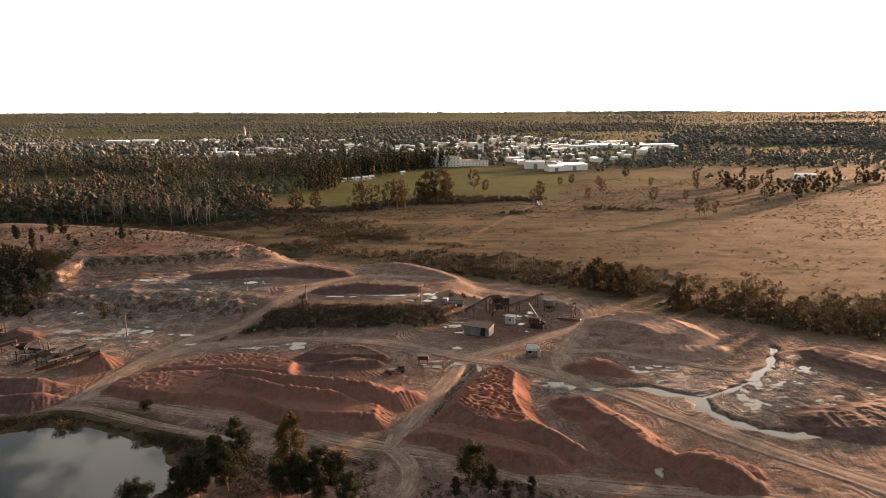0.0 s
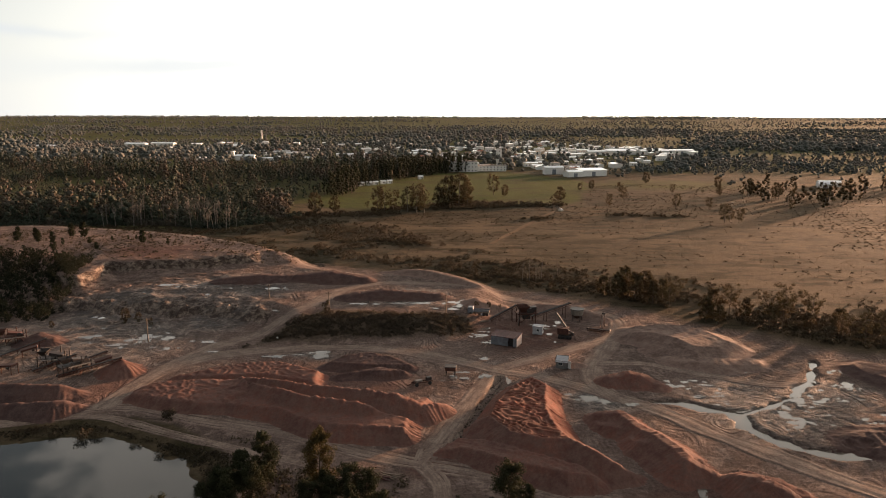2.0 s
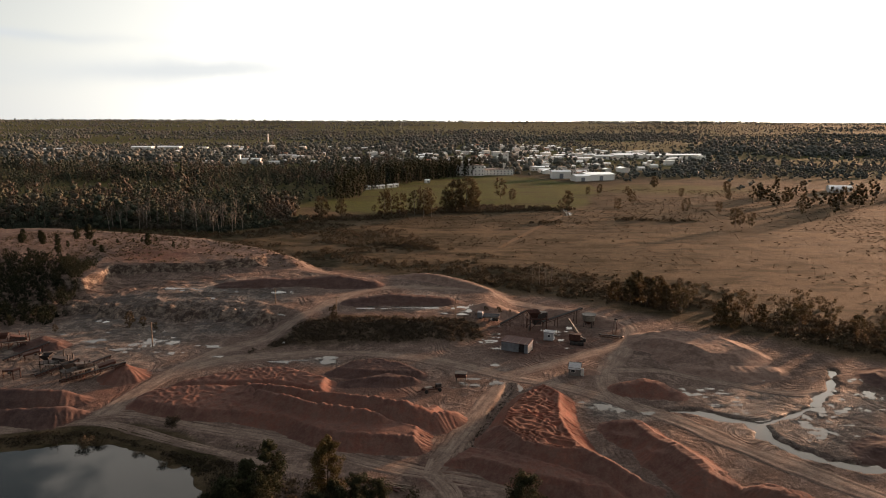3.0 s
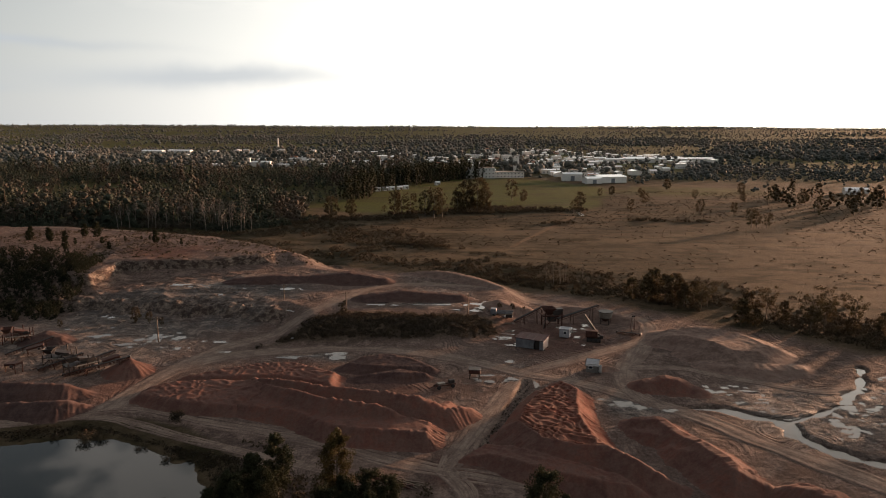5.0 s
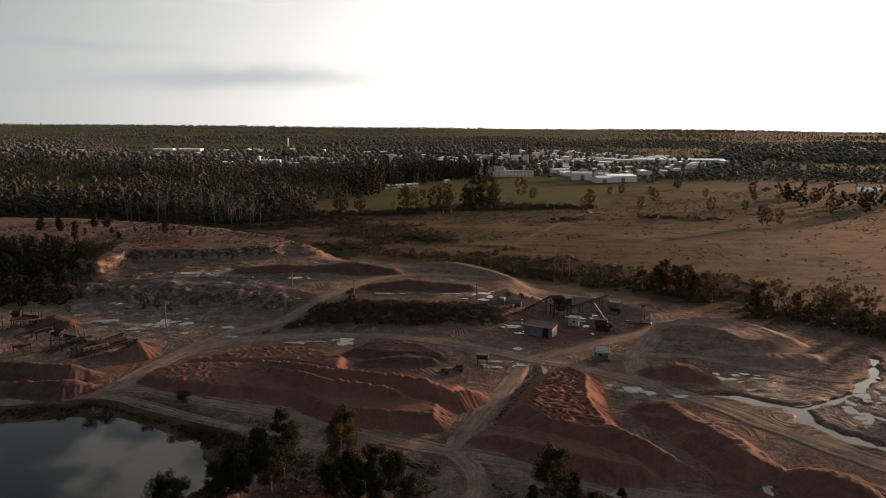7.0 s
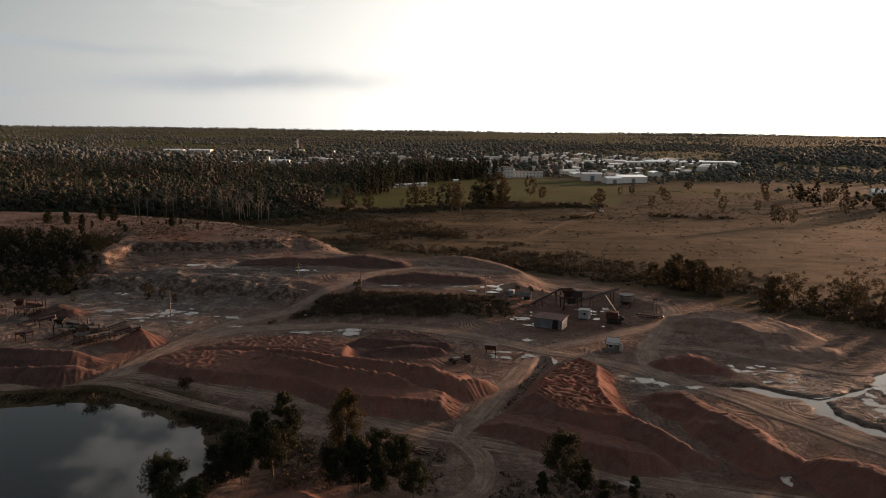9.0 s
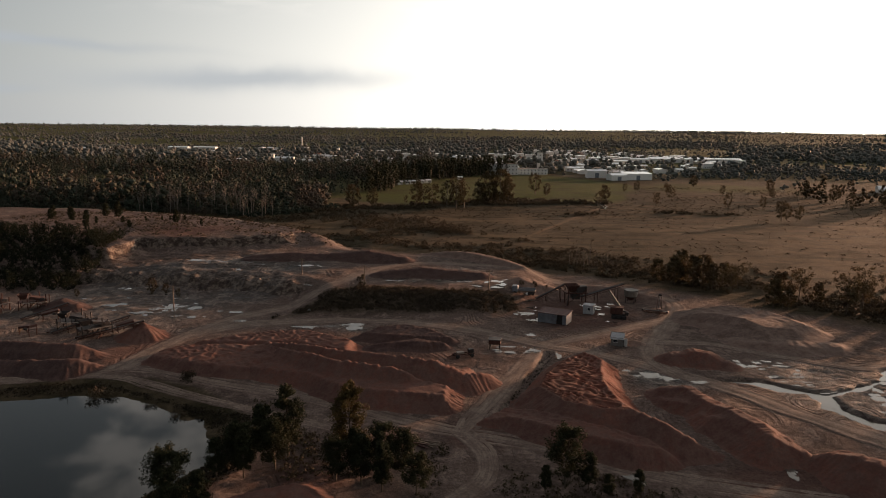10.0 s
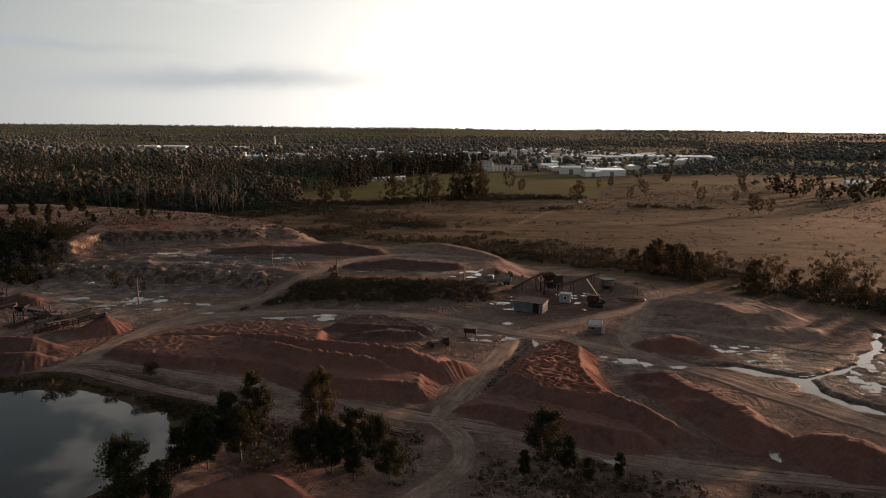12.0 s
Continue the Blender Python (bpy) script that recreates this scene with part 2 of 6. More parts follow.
def road_material(name, dark, pale, verge):
    """Packed earth, streaked along the wheel tracks, fading into the ground at its edges."""
    n = Nodes(name)
    uv = n.attr("lane").outputs["Vector"]
    sp = n.node("ShaderNodeSeparateXYZ")
    n.put(sp.inputs[0], uv)
    streak = n.noise(1.0, 6, 0.7, uv, (6.0, 0.10, 1.0))
    grain, mid = n.noise(2.2, 9, 0.8), n.noise(0.3, 7, 0.7)
    col = n.mix(n.ramp(streak, 0.36, 0.64), dark, pale)
    col = n.mix(n.math("MULTIPLY", n.ramp(mid, 0.42, 0.62), 0.75), col, verge)
    edge = n.ramp(n.math("ADD", n.math("ABSOLUTE", sp.outputs[0]), n.math("MULTIPLY", n.math("SUBTRACT", mid, 0.5), 1.6)), 0.45, 0.95)
    col = n.mix(edge, col, verge)
    col = n.mix(0.75, col, n.mix(n.ramp(grain, 0.32, 0.68), (0.5, 0.5, 0.5), (1.2, 1.2, 1.2)), "MULTIPLY")
    n.bump(n.math("ADD", streak, n.math("MULTIPLY", grain, 0.6)), 0.6, 0.08)
    return n.done(col, 0.95, 0.0, 0.1)


ROAD = road_material("dirt_road", (0.164, 0.119, 0.096), (0.262, 0.198, 0.161), (0.138, 0.097, 0.079))
PATH_EARTH = road_material("field_path", (0.07, 0.044, 0.023), (0.12, 0.075, 0.04), (0.072, 0.044, 0.022))
PALEWOOD = plain("pale_dead_wood", (0.19, 0.165, 0.14), 0.9)
BARK = plain("bark", (0.10, 0.075, 0.055), 0.9)
PALEBARK = plain("pale_bark", (0.135, 0.115, 0.097), 0.9)
PINE = leaves("pine_needles", (0.018, 0.021, 0.011), (0.032, 0.034, 0.017), (0.025, 0.026, 0.014))
THICKETLEAF = leaves("thicket_needles", (0.011, 0.014, 0.008), (0.020, 0.022, 0.012), (0.015, 0.017, 0.009))
GOLD = leaves("golden_needles", (0.075, 0.052, 0.018), (0.040, 0.034, 0.014), (0.055, 0.042, 0.016), size=0.5)
WOODS = leaves("woodland_leaves", (0.040, 0.050, 0.037), (0.052, 0.060, 0.043), (0.078, 0.064, 0.050), (0.026, 0.035, 0.027), size=0.03, thin=0.08)
EUCA = leaves("eucalyptus_leaves", (0.050, 0.042, 0.023), (0.066, 0.053, 0.028), (0.070, 0.052, 0.030), thin=0.3)
SCRUB = leaves("scrub_leaves", (0.054, 0.043, 0.027), (0.072, 0.055, 0.034), (0.064, 0.047, 0.030), size=0.3, thin=0.1)
REED = leaves("dark_reeds", (0.022, 0.018, 0.012), (0.034, 0.027, 0.018), (0.040, 0.031, 0.020), size=0.3, thin=0.1)
LOWSCRUB = leaves("low_brown_scrub", (0.050, 0.038, 0.024), (0.066, 0.048, 0.030), (0.040, 0.031, 0.020), size=0.1, thin=0.1)
BANKLEAF = leaves("bank_scrub_leaves", (0.036, 0.029, 0.020), (0.084, 0.064, 0.044), (0.056, 0.044, 0.031), size=0.3)
DRYGRASS = leaves("dry_grass", (0.085, 0.054, 0.028), (0.13, 0.083, 0.043), (0.07, 0.048, 0.026), size=0.2)
# far leaf colours lightened and greyed to imitate haze over distance
HAZEGREEN = leaves("hazed_far_woodland", (0.080, 0.090, 0.082), (0.098, 0.106, 0.096), (0.118, 0.112, 0.098), (0.056, 0.065, 0.062), size=0.008, thin=0.0)


# ---- shapes of the land ----
def hash2(i, j, seed):
    h = (i.astype(np.int64) * 374761393 + j.astype(np.int64) * 668265263 + seed * 974711) & 0xFFFFFFFF
    h = ((h ^ (h >> 13)) * 1274126177) & 0xFFFFFFFF
    return ((h ^ (h >> 16)) & 0xFFFF) / 65535.0


def vnoise(x, y, seed=0):
    i, j = np.floor(x), np.floor(y)
    u, v = x - i, y - j
    u, v = u * u * (3 - 2 * u), v * v * (3 - 2 * v)
    a, b = hash2(i, j, seed), hash2(i + 1, j, seed)
    c, d = hash2(i, j + 1, seed), hash2(i + 1, j + 1, seed)
    return (a * (1 - u) + b * u) * (1 - v) + (c * (1 - u) + d * u) * v - 0.5


def fbm(x, y, size, octaves=4, seed=0, ridged=False):
    s, amp, total = 0.0, 1.0, 0.0
    f = 1.0 / size
    for o in range(octaves):
        n = vnoise(x * f + 17.3 * o, y * f - 9.1 * o, seed + o)
        s = s + amp * ((0.5 - 2 * np.abs(n)) if ridged else n * 2)
        total += amp
        amp *= 0.5
        f *= 2.03
    return s / total


def smooth(a, b, v):
    t = np.clip((v - a) / (b - a), 0, 1)
    return t * t * (3 - 2 * t)


def line_dist(X, Y, pts, offset=False):
    """Distance to a polyline, the run along it at the nearest point, and a third value of the points carried along."""
    best, run, val, side = np.full(X.shape, 1e9), np.zeros(X.shape), np.zeros(X.shape), np.zeros(X.shape)
    ox, oy = np.zeros(X.shape), np.zeros(X.shape)
    s = 0.0
    for p, q in zip(pts[:-1], pts[1:]):
        dx, dy = q[0] - p[0], q[1] - p[1]
        ll = math.hypot(dx, dy)
        t = np.clip(((X - p[0]) * dx + (Y - p[1]) * dy) / (ll * ll), 0, 1)
        d = np.hypot(X - p[0] - t * dx, Y - p[1] - t * dy)
        k = d < best
        best = np.where(k, d, best)
        run = np.where(k, s + t * ll, run)
        if offset:
            ox, oy = np.where(k, X - p[0] - t * dx, ox), np.where(k, Y - p[1] - t * dy, oy)
        side = np.where(k, np.sign(dx * (Y - p[1]) - dy * (X - p[0])), side)
        if len(p) > 2:
            val = np.where(k, p[2] + t * (q[2] - p[2]), val)
        s += ll
    return (best, run, val, side, ox, oy) if offset else (best, run, val, side)


def poly_sdf(X, Y, poly):
    d = line_dist(X, Y, poly + poly[:1])[0]
    inside = np.zeros(X.shape, bool)
    for (x0, y0), (x1, y1) in zip(poly, poly[1:] + poly[:1]):
        c = (y0 > Y) != (y1 > Y)
        inside ^= c & (X < (x1 - x0) * (Y - y0) / ((y1 - y0) or 1e-9) + x0)
    return np.where(inside, -d, d)


POND = [(-100, 124), (-86, 127.5), (-79, 130), (-70, 130.5), (-62, 127), (-52, 120.5), (-47, 115), (-45, 108), (-48, 99), (-54, 89), (-60, 75), (-75, 62), (-105, 60), (-125, 85), (-118, 112)]
TERRACE = [(-140, 216), (-118, 212), (-105, 209.5), (-97, 207), (-83, 206.5), (-73, 202), (-64, 199), (-58, 187), (-51, 181), (-29, 185), (-6, 185), (4, 196), (14, 214), (16, 237), (2, 264), (-38, 266), (-66, 300), (-125, 338), (-200, 368), (-290, 364), (-290, 240), (-175, 215)]
PLATEAU = [(-140, 226), (-129, 231), (-127, 242), (-131, 255), (-121.5, 254), (-112, 256), (-103.6, 259), (-92, 264.5), (-84, 266), (-79, 272), (-70, 275.5), (-65, 284), (-94, 304), (-125, 324), (-200, 352), (-270, 345), (-280, 240), (-165, 232)]
QUARRY = [(-140, 40), (-200, 190), (-280, 240), (-260, 352), (-200, 350), (-125, 324), (-65, 284), (-32, 270), (5, 248), (40, 229), (56, 217), (68, 203), (81, 191), (91, 182), (116, 173), (170, 150), (170, 40)]
BANK = [(-60, 178), (-50, 184), (-29, 188), (-6, 188), (1, 195), (0, 203), (-20, 202), (-41, 203), (-47, 198), (-56, 187)]
MEADOW = [(-123, 504), (-53, 452), (-2, 512), (76, 498), (120, 660), (60, 770), (-15, 765), (-85, 650)]
STREAM = [(38.1, 147, 0.4), (44.2, 146.3, 0.9), (47.6, 143.4, 0.8), (51.5, 142.6, 0.5), (53.0, 140.4, 1.9), (52.5, 135, 1.7), (55.7, 130.3, 1.4), (59, 126, 1.3), (64.3, 123, 1.5), (68.8, 123.8, 2.2), (70.3, 126.6, 1.8)]
BROOK = [(53.6, 141.2, 1.1), (57, 142.6, 0.4), (61.5, 144.9, 0.25), (67.9, 149.7, 0.2), (70.5, 153, 0.5), (73.4, 156.2, 0.8), (76.2, 158.5, 0.6), (80.2, 165.4, 0.5), (83.7, 172.5, 1.1)]
DITCH = [(-4.2, 127.2), (-2.1, 132.3), (0.8, 142.3), (3.4, 150.2), (6, 159.8)]
ROADS = {
    "front": ([(-140, 112), (-112, 126), (-90, 135), (-82, 139), (-71, 141), (-57, 136), (-44, 132), (-32, 128), (-20, 122), (-10, 118.5), (1, 115), (11, 110), (20, 106.5), (28, 104.5), (41, 102.5), (54, 100), (80, 92)], 4.6),
    "bank": ([(-112, 121), (-98, 130), (-89, 133), (-84, 135), (-77, 136.5), (-68, 134), (-53, 127), (-43, 123), (-35, 120), (-27, 117)], 2.6),
    "cross": ([(-10, 118.5), (-5, 134), (0, 149), (6, 162)], 4.6),
    "south": ([(-10, 118.5), (-6.5, 112), (-6.5, 104), (-11, 97), (-18, 88), (-22, 70)], 3.6),
    "middle": ([(-74, 163), (-66, 172), (-58, 176), (-50, 178), (-37, 180), (-22, 179), (-7, 173), (6, 165), (15, 161), (27, 152), (38, 142), (46, 131), (54, 122), (60, 115), (71, 104), (85, 90)], 5.4),
    "ramp": ([(-77, 140), (-76, 150), (-73, 164), (-67, 180), (-58, 191), (-49, 207), (-41, 228), (-29, 238), (-9, 237), (7, 234), (21, 226), (35, 219), (43, 206), (36, 184), (29, 168), (28, 156), (31, 147)], 5.6),
    "spur": ([(29, 170), (42, 170), (48, 166), (56, 162), (66, 157), (74, 158)], 3.6),
    "plateau": ([(-260, 352), (-200, 338), (-157, 327), (-125, 313), (-94, 295), (-65, 277), (-40, 252)], 4.0),
    "field": ([(12, 335), (22, 365), (36, 405), (50, 440), (60, 470), (64, 500)], 3.0),
    "yard": ([(5, 165), (16, 173), (26, 181), (38, 190)], 4.6),
}


def road_dist(X, Y):
    d = np.full(X.shape, 1e9)
    for pts, w in ROADS.values():
        d = np.minimum(d, line_dist(X, Y, pts)[0] - w / 2)
    return d


def land(X, Y, detail=True):
    """Height of the ground."""
    X, Y = np.asarray(X, float), np.asarray(Y, float)
    R = np.hypot(X, Y)
    z = -2.4 * smooth(285, 430, Y) + 37.0 * smooth(1900, 4800, R) ** 1.3
    z = z + 5.0 * smooth(1200, 2500, R) * fbm(X, Y, 900, 3, 5)
    near = R < 700
    if not near.any():
        return z
    x, y = X[near], Y[near]
    zz = z[near]
    t1 = poly_sdf(x, y, TERRACE)
    gully = smooth(-54, -64, x) * smooth(250, 240, y)
    t1 = t1 + gully * (9.0 * fbm(x, y, 11, 3, 12, True) + 4.0 * fbm(x, y, 3.6, 3, 13, True))
    soft = 15 - 10.5 * gully + 20 * smooth(5, 20, x) + 20 * smooth(255, 270, y) * smooth(-80, -45, x)
    zz = zz + 3.3 * smooth(0, 1, -t1 / soft)
    t2 = poly_sdf(x, y, PLATEAU)
    soft2 = 1.4 + 9 * smooth(-92, -72, x) + 6 * smooth(272, 290, y) + 36 * smooth(134, 150, -x) * smooth(300, 280, y)
    zz = zz + 3.2 * smooth(0, 1, -(t2 + 3.0 * fbm(x, y, 9, 4, 31)) / soft2)
    zz = zz - 0.9 * smooth(0, 4, t2) * smooth(34, 14, t2) * smooth(-52, -70, x) * smooth(-150, -128, x)
    p = poly_sdf(x, y, POND) + 0.8 * fbm(x, y, 6, 3, 8)
    zz = zz - 1.0 * smooth(5.5, 0, p) - 2.5 * smooth(0, -8, p)
    rd = road_dist(x, y)
    calm = smooth(0.3, 4.0, rd)
    q = smooth(4, -6, poly_sdf(x, y, QUARRY))
    if detail:
        zz = zz + calm * q * (0.36 * fbm(x, y, 7, 5, 3) + 0.2 * fbm(x, y, 2.4, 3, 4, True))
        zz = zz + (1 - q) * 0.35 * fbm(x, y, 14, 4, 6)
        wetland = smooth(34, 16, np.hypot(x - 74, (y - 142) * 1.1)) + smooth(26, 12, np.hypot(x + 100, (y - 188) * 1.4))
        zz = zz + calm * wetland * (0.30 * fbm(x, y * 1.5, 2.6, 3, 15, True) - 0.04)
        pit = smooth(-58, -70, x) * smooth(192, 200, y) * smooth(262, 252, y)
        zz = zz + calm * pit * (0.35 * fbm(x * 0.5, y, 3.4, 4, 16, True) + 0.4 * fbm(x, y, 12, 3, 17))
        f = 5.0 * fbm(x * 0.7, y, 15, 4, 18)
        scarp = np.floor(f) + smooth(0.72, 1.0, f - np.floor(f))
        zz = zz + calm * pit * 0.4 * (scarp - 0.6 * f)
        # eroded step between the pit floor and the terrace
        step = smooth(-14, -6, t1) * smooth(1, -3, t1) * smooth(-52, -62, x)
        zz = zz + calm * step * (2.2 * (fbm(x, y, 6, 4, 22, True) - 0.4) + 1.2 * (fbm(x, y, 2.4, 3, 23, True) - 0.4))
        face = smooth(-9, -3, t2) * smooth(4, -1, t2) * smooth(-140, -130, x) * smooth(285, 270, y)
        zz = zz + face * (0.5 * fbm(x, y, 4, 4, 14, True) + 0.3 * fbm(x, y, 1.9, 2, 19, True))
    zz = zz - 0.7 * smooth(1.4, 0.4, line_dist(x, y, DITCH)[0])
    wob = 0.9 * fbm(x, y, 5, 3, 9) + 0.9 * fbm(x, y, 2.2, 2, 10)
    for course in (STREAM, BROOK):
        cd, _, cw, _ = line_dist(x, y, course)
        zz = zz - 0.7 * smooth(cw + 0.9, cw - 0.7, cd + wob * (0.4 + 0.6 * cw))
    z[near] = zz
    return z


def raw_mesh(name, co, faces, material, smooth_shade=True):
    """A mesh from arrays of corners and of triangles or quads."""
    me = bpy.data.meshes.new(name)
    k = faces.shape[1]
    me.vertices.add(len(co))
    me.vertices.foreach_set("co", np.ascontiguousarray(co, np.float32).ravel())
    me.loops.add(faces.size)
    me.loops.foreach_set("vertex_index", np.ascontiguousarray(faces, np.int32).ravel())
    me.polygons.add(len(faces))
    me.polygons.foreach_set("loop_start", np.arange(0, faces.size, k, dtype=np.int32))
    me.polygons.foreach_set("use_smooth", np.full(len(faces), smooth_shade))
    me.update(calc_edges=True)
    me.materials.append(material)
    return me


def grid_faces(nx, ny):
    i = np.arange(nx - 1)[None, :] + nx * np.arange(ny - 1)[:, None]
    i = i.ravel()
    return np.stack([i, i + 1, i + nx + 1, i + nx], 1)


def spread(lo, hi, fine, far_lo, far_hi, grow=1.09):
    mid = list(np.arange(lo, hi + fine / 2, fine))
    a, s = mid[-1], fine
    up = []
    while a < far_hi:
        s *= grow
        a += s
        up.append(min(a, far_hi))
    a, s, dn = mid[0], fine, []
    while a > far_lo:
        s *= grow
        a -= s
        dn.append(max(a, far_lo))
    return np.array(dn[::-1] + mid + up)


def build_ground():
    gx, gy = spread(-150, 112, 0.6, -4300, 4300), spread(80, 285, 0.6, -900, 4950, 1.06)
    X, Y = np.meshgrid(gx, gy)
    Z = land(X, Y)
    co = np.stack([X.ravel(), Y.ravel(), Z.ravel()], 1)
    me = raw_mesh("ground", co, grid_faces(len(gx), len(gy)), GROUND)
    x, y = X.ravel(), Y.ravel()
    edge = 5 * fbm(x, y, 12, 4, 21)
    q = smooth(5, -5, poly_sdf(x, y, QUARRY) + edge)
    q = q * smooth(0.2, 0.6, 1 - 0.8 * smooth(9, 4, poly_sdf(x, y, POND) + 0.4 * edge))
    q = q * (1 - 0.65 * smooth(2.0, -2.5, poly_sdf(x, y, BANK) + 0.6 * edge) * smooth(0.5, 2.0, road_dist(x, y)))
    mudspots = [(60, 144, 22), (76, 152, 13), (-104, 186, 40), (-80, 232, 30), (-110, 215, 24), (-75, 205, 18), (-18, 222, 14), (-40, 174, 6), (4, 168, 8), (27, 146, 8)]
    mud = np.zeros(x.shape)
    for mx, my, r in mudspots:
        mud = np.maximum(mud, smooth(r, r * 0.4, np.hypot(x - mx, y - my) + edge))
    green = smooth(6, -6, poly_sdf(x, y, MEADOW) + 2 * edge)
    green = np.maximum(green, 0.75 * smooth(60, 20, np.hypot((x - 180) / 1.6, y - 640) + 3 * edge))
    green = np.maximum(green, smooth(0.15, 0.45, fbm(x, y, 260, 3, 41)) * smooth(620, 900, np.hypot(x, y)) * 0.8)
    green = np.maximum(green, 0.8 * smooth(740, 1000, np.hypot(x, y)))
    green = np.maximum(green, 0.6 * smooth(10, -10, poly_sdf(x, y, [(-330, 390), (-134, 378), (-104, 430), (-122, 500), (-95, 620), (-20, 770), (-640, 860), (-640, 440)])))
    redspots = [(-30, 101, 9), (16, 192, 24), (-8, 119, 9), (-30, 150, 22), (-78, 152, 14), (42, 110, 10), (-48, 160, 16), (34, 105, 12), (-122, 275, 22)]
    red = np.zeros(x.shape)
    for mx, my, r in redspots:
        red = np.maximum(red, smooth(r, r * 0.3, np.hypot(x - mx, y - my) + 1.3 * edge))
    rgba = np.stack([q, mud, green, 0.7 * red], 1).astype(np.float32)
    a = me.color_attributes.new("zone", "FLOAT_COLOR", "POINT")
    a.data.foreach_set("color", rgba.ravel())
    return tagged(new("ground", me), "brown quarry floor and dry grass plain reaching the horizon", "ground", kind="structure")


def resample(pts, step):
    out = []
    for i in range(len(pts) - 1):
        p0, p1, p2, p3 = pts[max(i - 1, 0)], pts[i], pts[i + 1], pts[min(i + 2, len(pts) - 1)]
        n = max(2, int(math.hypot(p2[0] - p1[0], p2[1] - p1[1]) / step))
        for k in range(n):
            t = k / n
            out.append(tuple(0.5 * (2 * b + (c - a) * t + (2 * a - 5 * b + 4 * c - d) * t * t + (3 * b - a - 3 * c + d) * t ** 3)
                             for a, b, c, d in zip(p0[:2], p1[:2], p2[:2], p3[:2])))
    out.append(tuple(pts[-1][:2]))
    return np.array(out)


def build_road(pts, width, lift, seed, material):
    """A worn dirt road with wheel ruts, laid on the ground."""
    c = resample(pts, 1.0)
    d = np.gradient(c, axis=0)
    d /= np.linalg.norm(d, axis=1)[:, None]
    nrm = np.stack([-d[:, 1], d[:, 0]], 1)
    u = np.linspace(-1, 1, 15)
    run = np.arange(len(c)) * 1.0
    half = width / 2 * (1.15 + 0.35 * fbm(run, run * 0, 7, 3, seed))
    P = c[:, None, :] + nrm[:, None, :] * (u[None, :, None] * half[:, None, None])
    z = land(P[..., 0], P[..., 1]) + lift
    ruts = -0.07 * (np.exp(-((np.abs(u) - 0.42) / 0.14) ** 2))
    z = z + ruts[None, :] - 0.22 * smooth(0.7, 1.0, np.abs(u))[None, :] + 0.03 * fbm(P[..., 0], P[..., 1], 1.2, 2, seed)
    co = np.concatenate([P, z[..., None]], 2).reshape(-1, 3)
    me = raw_mesh("road", co, grid_faces(len(u), len(c)), material)
    lane = np.zeros((len(c), len(u), 3), np.float32)
    lane[..., 0], lane[..., 1] = u[None, :], run[:, None] + seed * 37.0
    me.attributes.new("lane", "FLOAT_VECTOR", "POINT").data.foreach_set("vector", lane.ravel())
    return tagged(new("road", me), "pale rutted dirt haul road across the quarry", "road", kind="structure")


def top_height(x, y, top, slope, seed, j, rills, bead):
    """Height of tipped material round one crest (points and half width) or one level table (points and None)."""
    pts, flat = top
    t = math.tan(radians(slope))
    ring = pts if flat is not None else pts + pts[:1]
    d, run, hc, side, gx_, gy_ = line_dist(x, y, ring, True)
    wob = 0.5 * fbm(x, y, 5, 3, seed + j)
    inside = np.zeros(x.shape, bool)
    hin = 0.0
    if flat is None:
        inside = poly_sdf(x, y, [p[:2] for p in pts]) < 0
        num = den = 0.0
        for p, q in zip(pts, pts[1:] + pts[:1]):
            for k in (0.0, 0.25, 0.5, 0.75):
                w = 1.0 / ((x - p[0] - k * (q[0] - p[0])) ** 2 + (y - p[1] - k * (q[1] - p[1])) ** 2 + 0.05)
                num, den = num + w * (p[2] + k * (q[2] - p[2])), den + w
        hin = num / den
    away = np.maximum(np.maximum(d - (flat or 0.0), 0) + wob * smooth(0, 3, d), 0)
    fan = run + 2.2 * np.arctan2(gy_, gx_) + side * 3.3
    ph = fan / 0.8 + 1.1 * fbm(fan, away * 0.3, 2.2, 3, seed + 7)
    rib = np.abs(2 * (ph - np.floor(ph)) - 1)
    sunny = 0.18 + 0.82 * smooth(-0.1, 0.6, gx_ / np.maximum(d, 0.05))
    deep = 0.3 + 0.7 * smooth(-0.35, 0.25, fbm(fan, side * 9.0 + j * 5, 5, 2, seed + 8))
    lip = bead * fbm(run + j * 13, side * 0.0, 1.1, 2, seed + 9, True) * smooth(0.9, 0.0, away)
    h = hc + lip - away * t - rills * sunny * deep * (1 - rib) ** 1.3 * smooth(0.0, 1.2, away)
    # long low ledges where loads have slumped
    h = h + 0.10 * fbm(fan * 0.4, away, 1.1, 3, seed + 6) * smooth(0.6, 2.0, away)
    return np.where(inside, hin + lip, h), inside


